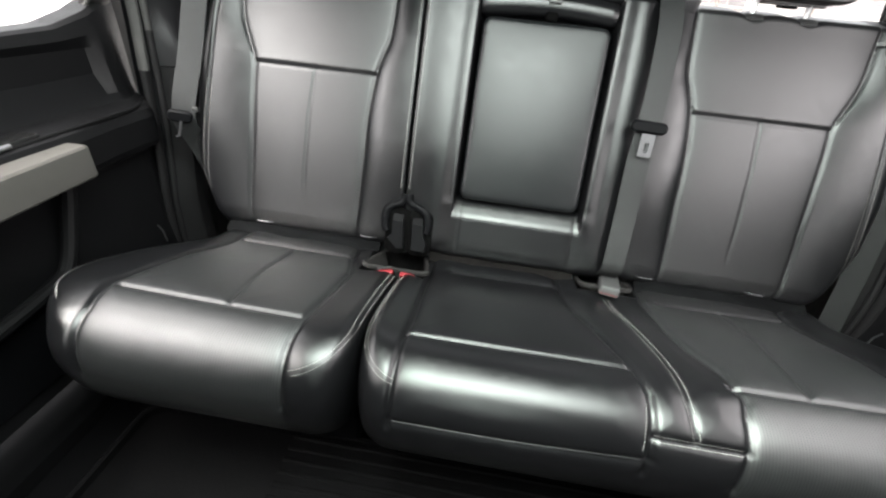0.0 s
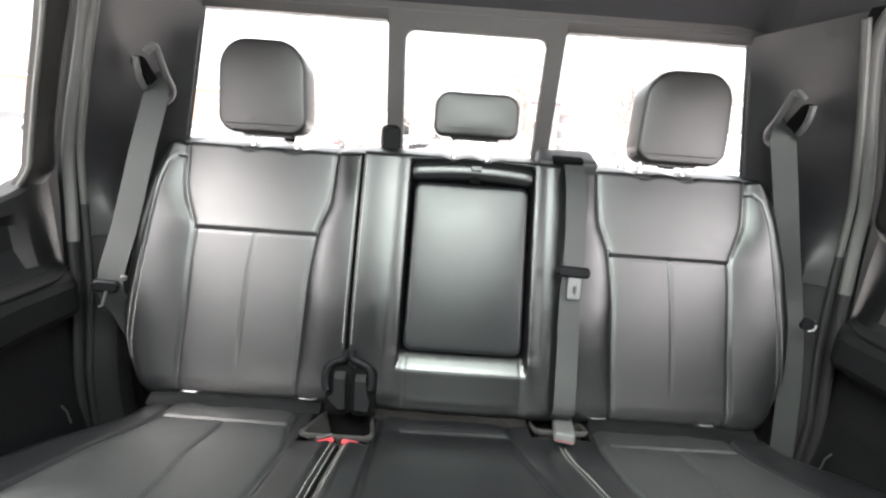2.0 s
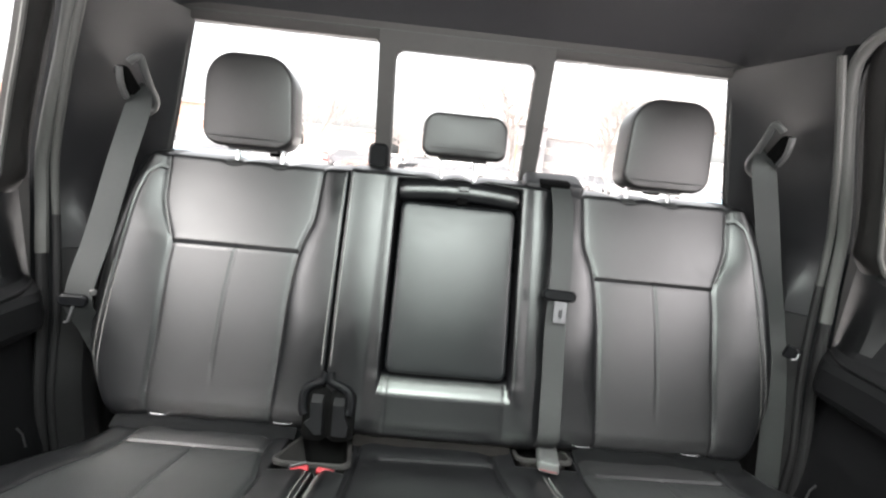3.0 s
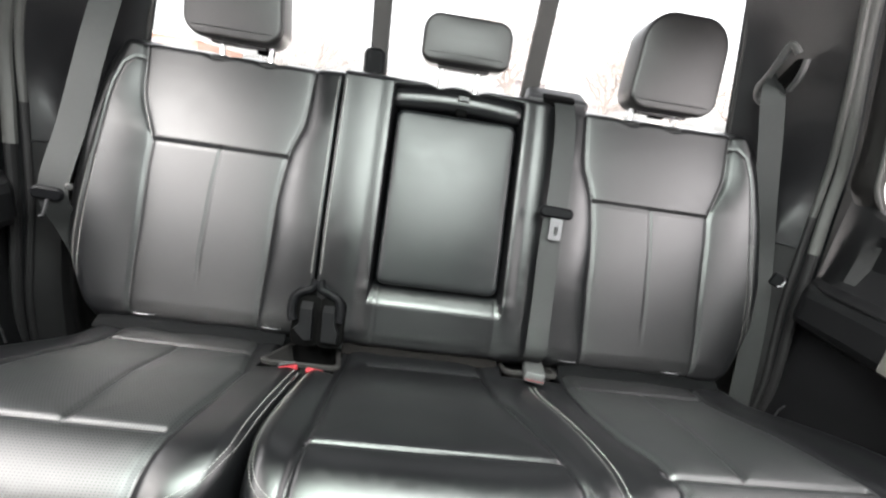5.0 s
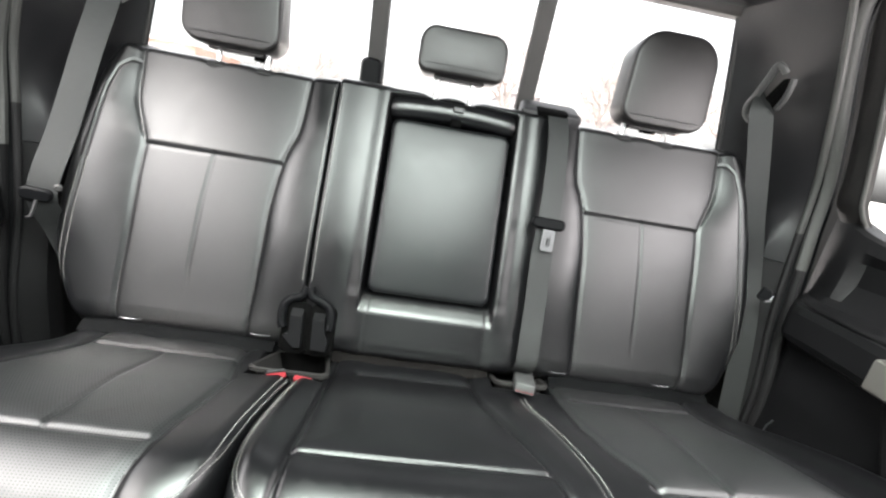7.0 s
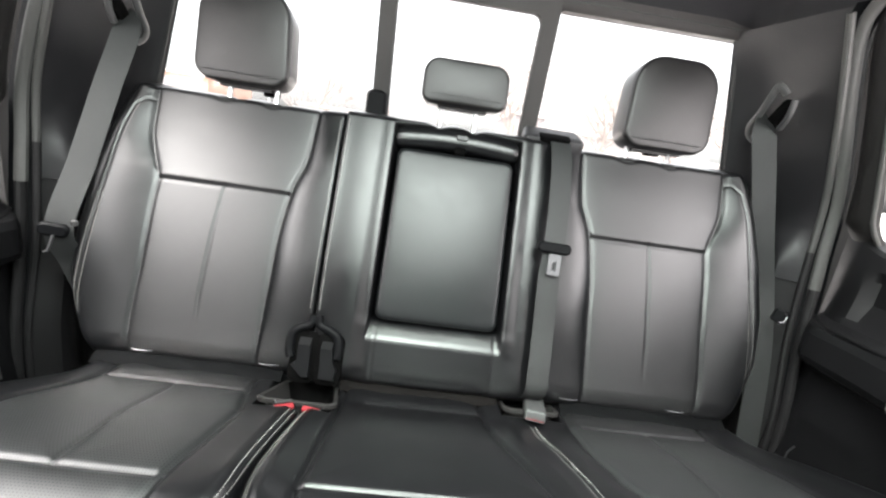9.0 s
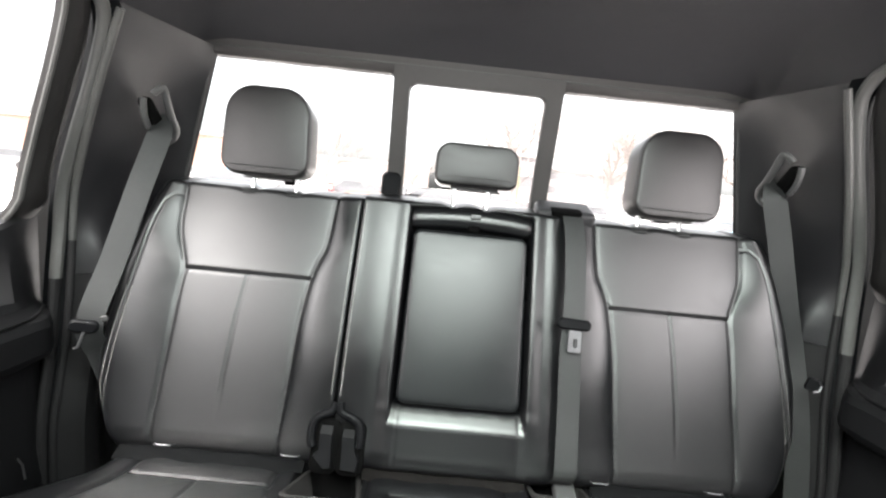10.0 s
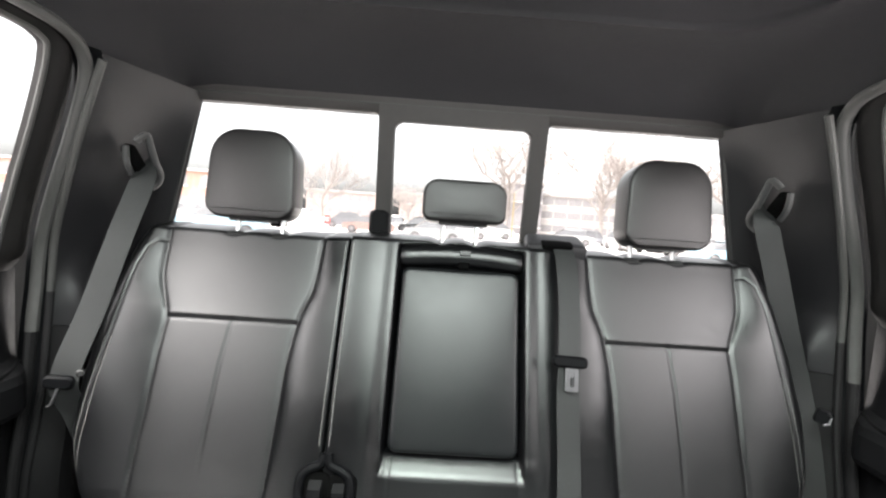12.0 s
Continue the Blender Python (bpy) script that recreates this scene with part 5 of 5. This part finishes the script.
# release levers at the foot of the gap between the backrests
def lever(s, plate, arch, label):
    """s: which way the surround bulges; plate and arch in the plane of the backrest."""
    lv = thing("release_lever", label, "seat release", (plate[0][0], -0.13, 0.345), "backrest releases")
    at = lambda x, z, h: Vector(back_point(np.array(x), np.array(z), np.array(h)))
    cx = sum(x for x, z in plate) / len(plate)
    # no hole is cut; a raised black slab imitates the shaded recess
    part("recess", slab(0.058, 0.108, 0.02, [(0, 0), (0, 0.021), (0.003, 0.023)], facing(at(cx + s * 0.002, 0.370, 0.002), BN)), BLACK, lv, "black plate imitating a shaded recess")
    part("surround", tube(curve([at(x, z, 0.025) for x, z in arch], 30), 0.0095, 10), PLASTIC, lv, "black arched surround")
    top = max(z for x, z in plate)
    bm = bmesh.new()
    rows = []
    for sink, pull in ((0.002, 0.0), (0.0335, 0.0), (0.0355, 0.0015)):
        row = []
        for x, z in plate:
            slope = 0.014 * max(0.0, (z - top + 0.016) / 0.016)
            row.append(bm.verts.new(at(x + (cx - x) * pull * 20, z, max(0.002, sink - (slope if sink > 0.01 else 0)))))
        rows.append(row)
    for a, b in zip(rows, rows[1:]):
        for i in range(len(a)):
            j = (i + 1) % len(a)
            bm.faces.new((a[i], a[j], b[j], b[i]))
    low, high = rows[-1][: len(plate) // 2], rows[-1][len(plate) // 2 :][::-1]
    for (a, b), (c, d) in zip(zip(low, low[1:]), zip(high, high[1:])):
        bm.faces.new((a, b, d, c))
    part("paddle", bm, LEVER_PLASTIC, lv, "dark grey release paddle", edge=25)


# each plate: one side from top to foot, then the other side from foot to top
lever(-1, [(-0.268, 0.411), (-0.2675, 0.393), (-0.266, 0.3636), (-0.277, 0.3533), (-0.252, 0.332), (-0.238, 0.334), (-0.239, 0.3533), (-0.240, 0.368), (-0.242, 0.393), (-0.243, 0.412)],
      [(-0.244, 0.452), (-0.25, 0.434), (-0.272, 0.425), (-0.284, 0.413), (-0.287, 0.398), (-0.286, 0.38), (-0.281, 0.368)], "dark plastic release paddle at the foot of the backrest")
lever(1, [(-0.221, 0.408), (-0.2205, 0.39), (-0.219, 0.368), (-0.218, 0.3533), (-0.217, 0.333), (-0.186, 0.331), (-0.183, 0.3519), (-0.191, 0.3643), (-0.196, 0.39), (-0.198, 0.408)],
      [(-0.236, 0.452), (-0.231, 0.434), (-0.209, 0.425), (-0.193, 0.416), (-0.187, 0.402), (-0.185, 0.386), (-0.187, 0.3724)], "dark plastic release paddle at the foot of the wide backrest")


# ---- outside: snowy car park ----
GROUND = -0.8
SNOW = material("trodden_snow", (0.6, 0.575, 0.56), 0.8, var=0.35, scale=0.6, big=0.08, bump=0.6, bump_scale=3)
# bark, brick, far windows and car glass are paled to imitate glare and reflected sky
PALED_BARK = material("glare_paled_bark", (0.26, 0.23, 0.215), 0.9, var=0.3, scale=12)
BRICK = material("orange_brick", (0.3, 0.18, 0.14), 0.85, var=0.25, scale=8)
TAN_WALL = material("tan_brick", (0.27, 0.22, 0.2), 0.85, var=0.2, scale=6)
CONCRETE = material("pale_concrete", (0.33, 0.31, 0.3), 0.8, var=0.15, scale=3)
GREY_WALL = material("grey_cladding", (0.14, 0.13, 0.135), 0.6, var=0.15, scale=3)
PALED_FAR_GLASS = material("sky_paled_window", (0.2, 0.19, 0.195), 0.2, var=0.2, scale=2)
FAR_PALE = material("pale_panel", (0.5, 0.48, 0.46), 0.6, var=0.1, scale=2)
TYRE = material("tyre", (0.045, 0.043, 0.042), 0.8, var=0.2)
CAR_GLASS = material("car_glass", (0.1, 0.1, 0.105), 0.08, var=0.1)
POLE_METAL = material("galvanised_pole", (0.3, 0.3, 0.3), 0.5, metal=0.6, var=0.15)
SIGN_RED = material("sign_red", (0.5, 0.03, 0.03), 0.5)
POST_YELLOW = material("post_yellow", (0.2, 0.155, 0.08), 0.6)


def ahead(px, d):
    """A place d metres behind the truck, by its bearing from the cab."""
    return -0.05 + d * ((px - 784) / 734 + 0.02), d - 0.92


tagged(part("ground", box(-1500, 1500, -1500, 1500, GROUND - 0.5, GROUND), SNOW), "flat car park covered in trodden snow", "ground", kind="structure")


def building(name, x0, x1, y, depth, h, wall_mat, floors, bays, label, bands=False):
    b = thing(name, label, "building", ((x0 + x1) / 2, y + depth / 2, GROUND), kind="")
    part("wall", box(x0, x1, y, y + depth, GROUND, GROUND + h, 0.05, 1), wall_mat, b)
    part("roof", box(x0 - 0.3, x1 + 0.3, y - 0.3, y + depth + 0.3, GROUND + h - 0.05, GROUND + h + 0.35, 0.04, 1), CONCRETE, b, "flat roof with parapet")
    fh = h / floors
    w = (x1 - x0) / bays
    for f in range(floors):
        z0 = GROUND + f * fh + fh * 0.3
        z1 = GROUND + f * fh + fh * 0.82
        for k in range(bays):
            a, c = x0 + w * (k + (0.04 if bands else 0.24)), x0 + w * (k + (0.96 if bands else 0.76))
            wd = part("window", box(a, c, y - 0.04, y + 0.06, z0, z1), PALED_FAR_GLASS, b, "", False)
            part("sill", box(a - 0.1, c + 0.1, y - 0.14, y + 0.02, z0 - 0.14, z0 - 0.005), FAR_PALE, wd, "", False)
    return b


building("brick_building", -68, -31.2, 60, 14, 6.0, BRICK, 2, 9, "two-storey orange brick building with regular windows")
building("low_building", -31, -12.6, 98, 12, 6.2, TAN_WALL, 2, 8, "long low tan brick building beyond the car park")
building("low_building", -11, -4, 120, 12, 8.0, TAN_WALL, 2, 4, "distant tan brick building")
building("office_building", 11.8, 16.6, 65, 18, 8.0, GREY_WALL, 2, 3, "grey clad office block with dark window bands", True)
building("office_building", 16.7, 30.5, 67, 18, 6.6, CONCRETE, 3, 6, "pale concrete office wing with window bands", True)
building("low_building", 44, 62, 85, 12, 6.0, CONCRETE, 2, 6, "pale low building at the far end of the car park", True)


def bare_tree(px, d, height, width, seed, label, lean=0.0):
    rnd = random.Random(seed)
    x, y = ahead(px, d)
    t = thing("bare_tree", label, "tree", (x, y, GROUND), "bare trees")
    wood, twig = bmesh.new(), bmesh.new()

    def limb(p, way, length, r, level):
        pts = [p]
        q = p.copy()
        v = way.copy()
        n = 4 if level < 4 else 3
        bend = 0.1 if level == 0 else 0.2
        for k in range(n):
            v = (v + Vector((rnd.uniform(-1, 1), rnd.uniform(-1, 1), rnd.uniform(-0.45, 0.65))) * bend).normalized()
            q = q + v * length / n
            pts.append(q.copy())
        bm = wood if level < 2 else twig
        sides = 7 if level == 0 else 4 if level < 3 else 3
        end = 0.62 if level < 2 else 0.35
        loops = []
        for i, c in enumerate(pts):
            rr = r * (1 - (1 - end) * i / n)
            tt = (pts[min(i + 1, n)] - pts[max(i - 1, 0)]).normalized()
            a = tt.orthogonal().normalized()
            b = tt.cross(a)
            loops.append([bm.verts.new(c + rr * (math.cos(s) * a + math.sin(s) * b)) for s in (2 * math.pi * k / sides for k in range(sides))])
        for a, b in zip(loops, loops[1:]):
            for i in range(sides):
                bm.faces.new((a[i], a[(i + 1) % sides], b[(i + 1) % sides], b[i]))
        if level >= 5:
            return
        count = 5 if level == 0 else 4 if level < 3 else 3
        for k in range(count):
            i = n if k == 0 else rnd.randint(max(1, n - 2) if level == 0 else 1, n)
            turn = rnd.uniform(0, 2 * math.pi) + k * 2.1
            out = Vector((math.cos(turn), math.sin(turn) * 0.8, rnd.uniform(0.3, 0.9)))
            limb(pts[i], (v * 0.8 + out * 0.8).normalized(), length * rnd.uniform(0.68, 0.86) * (1.15 if level == 0 else 1.0), r * (0.6 if k == 0 else 0.46) * rnd.uniform(0.85, 1.1) + 0.003, level + 1)

    limb(Vector((0, 0, 0)), Vector((0.03 + lean, 0, 1)), 2.0, 0.15, 0)
    places = [v.co for bm in (wood, twig) for v in bm.verts]
    xs, zs = sorted(c.x for c in places), sorted(c.z for c in places)
    up = height / zs[int(len(zs) * 0.97)]
    wide = width / (xs[int(len(xs) * 0.96)] - xs[int(len(xs) * 0.04)])
    for c in places:
        k = wide if c.z > 3.5 else 1 + (wide - 1) * max(0.0, c.z / 3.5)
        c.x, c.y, c.z = x + c.x * k, y + c.y * k, GROUND + c.z * up
    part("trunk", wood, PALED_BARK, t, "trunk with main limbs, paled for glare")
    tagged(part("twigs", twig, PALED_BARK, t, "fine leafless branches"), kind="stuff")


bare_tree(567, 44, 9.0, 8.6, 3, "leafless spreading tree in the snow", 0.02)
bare_tree(893, 46, 12.6, 11.5, 8, "tall leafless tree in front of offices")
bare_tree(1062, 50, 12.4, 13.0, 12, "leafless forked tree by the offices", 0.02)
bare_tree(1190, 56, 14.0, 15.5, 21, "broad leafless tree beside the car park")
bare_tree(1330, 55, 12.0, 13.5, 5, "leafless tree at the edge of the car park")
bare_tree(720, 90, 8.0, 11.0, 31, "distant leafless tree beyond the cars")


def car(px, d, turn, paint, label, tall=1.0):
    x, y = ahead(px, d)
    c = thing("parked_car", label, "car", (x, y, GROUND), "parked cars")
    m = Matrix.Translation((x, y, GROUND)) @ Matrix.Rotation(radians(turn), 4, "Z")
    hgt = 1.5 * tall
    low = [(-2.2, 0.28), (-2.25, 0.55), (-2.1, 0.82 * tall), (-1.2, 0.92 * tall), (1.2, 0.95 * tall), (2.05, 0.88 * tall), (2.25, 0.6), (2.2, 0.28)]
    top = [(-1.45, 0.9 * tall), (-0.65, hgt - 0.06), (-0.3, hgt), (1.0, hgt - 0.02), (1.75, 0.92 * tall)]

    def extrude(prof, half, inset):
        bm = bmesh.new()
        loops = [[bm.verts.new(m @ Vector((u, sy * (half - (inset if v > 1.1 * tall else 0)), v))) for u, v in prof] for sy in (-1, 1)]
        n = len(prof)
        for i in range(n):
            j = (i + 1) % n
            bm.faces.new((loops[0][i], loops[0][j], loops[1][j], loops[1][i]))
        bm.faces.new(loops[0][::-1])
        bm.faces.new(loops[1])
        return bm

    part("body", extrude(low, 0.9, 0), paint, c, "", edge=30)
    part("cabin_glass", extrude(top, 0.83, 0.14), CAR_GLASS, c, "glass cabin, paled for glare", edge=30)
    roof = [(-0.7, hgt - 0.05), (-0.3, hgt + 0.03), (1.0, hgt + 0.01), (1.2, hgt - 0.1)]
    part("roof", extrude(roof, 0.84, 0.14), paint, c, "", edge=30)
    for u in (-1.4, 1.35):
        for sy in (-1, 1):
            bm = bmesh.new()
            bmesh.ops.create_cone(bm, cap_ends=True, segments=18, radius1=0.33, radius2=0.33, depth=0.22, matrix=m @ Matrix.Translation((u, sy * 0.8, 0.33)) @ Matrix.Rotation(radians(90), 4, "X"))
            wheel = part("wheel", bm, TYRE, c, "", edge=40)
            bm = bmesh.new()
            bmesh.ops.create_cone(bm, cap_ends=True, segments=14, radius1=0.2, radius2=0.18, depth=0.03, matrix=m @ Matrix.Translation((u, sy * 0.915, 0.33)) @ Matrix.Rotation(radians(90), 4, "X"))
            part("rim", bm, GREY_WALL, wheel, "grey rim")


# the brown is paled for glare too
PAINTS = {k: material(k + "_car_paint", v, 0.25, var=0.06, coat=0.5) for k, v in dict(grey=(0.12, 0.12, 0.13), brown=(0.2, 0.125, 0.11), silver=(0.2, 0.2, 0.205), black=(0.02, 0.02, 0.022), white=(0.34, 0.335, 0.33), blue=(0.2, 0.3, 0.36)).items()}
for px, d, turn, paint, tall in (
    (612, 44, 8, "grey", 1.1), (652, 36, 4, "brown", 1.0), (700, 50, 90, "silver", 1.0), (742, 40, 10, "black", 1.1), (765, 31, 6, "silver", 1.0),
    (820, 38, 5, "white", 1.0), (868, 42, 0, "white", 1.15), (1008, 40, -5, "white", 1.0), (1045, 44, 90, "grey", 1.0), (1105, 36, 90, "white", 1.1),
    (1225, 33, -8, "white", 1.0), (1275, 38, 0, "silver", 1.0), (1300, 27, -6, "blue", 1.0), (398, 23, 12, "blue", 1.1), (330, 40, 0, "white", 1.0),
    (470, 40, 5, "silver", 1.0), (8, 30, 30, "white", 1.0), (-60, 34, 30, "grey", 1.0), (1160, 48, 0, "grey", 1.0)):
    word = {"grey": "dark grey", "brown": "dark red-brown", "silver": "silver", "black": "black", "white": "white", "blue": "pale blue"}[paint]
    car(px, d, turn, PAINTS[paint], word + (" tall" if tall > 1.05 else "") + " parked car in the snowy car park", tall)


def lamp_post(px, d, h, arm, label):
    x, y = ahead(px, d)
    t = thing("street_lamp", label, "street lamp", (x, y, GROUND), "street lamps")
    part("pole", tube([(x, y, GROUND), (x, y, GROUND + h * 0.6), (x, y, GROUND + h)], 0.07, 8), POLE_METAL, t)
    a = curve([(x, y, GROUND + h), (x + arm * 0.5, y, GROUND + h + 0.5), (x + arm, y, GROUND + h + 0.6)], 10)
    part("arm", tube(a, 0.045, 6), POLE_METAL, t)
    part("lamp_head", box(x + arm - 0.3, x + arm + 0.3, y - 0.12, y + 0.12, GROUND + h + 0.52, GROUND + h + 0.66, 0.03, 1), POLE_METAL, t)


lamp_post(492, 30, 7.2, -1.1, "tall galvanised street lamp with curved arm")
lamp_post(664, 60, 8.0, -1.2, "distant street lamp on a thin pole")
lamp_post(790, 62, 9.0, 1.2, "distant street lamp on a thin pole")
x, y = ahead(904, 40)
tagged(part("marker_post", tube([(x, y, GROUND), (x, y, GROUND + 2.4), (x, y, GROUND + 4.6)], 0.08, 8), POST_YELLOW), "yellow painted post in the car park", "post")
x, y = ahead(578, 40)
sg = thing("parking_sign", "small red sign on a short post in the snow", "sign", (x, y, GROUND))
part("post", tube([(x, y, GROUND), (x, y, GROUND + 0.5), (x, y, GROUND + 1.0)], 0.04, 6), POLE_METAL, sg)
part("plate", box(x - 0.26, x + 0.26, y - 0.06, y - 0.04, GROUND + 0.45, GROUND + 1.25, 0.01, 1), SIGN_RED, sg)
part("bar", box(x - 0.17, x + 0.17, y - 0.066, y - 0.061, GROUND + 0.95, GROUND + 1.05), FAR_PALE, sg)
part("bar", box(x - 0.17, x + 0.17, y - 0.066, y - 0.061, GROUND + 0.7, GROUND + 0.8), FAR_PALE, sg)
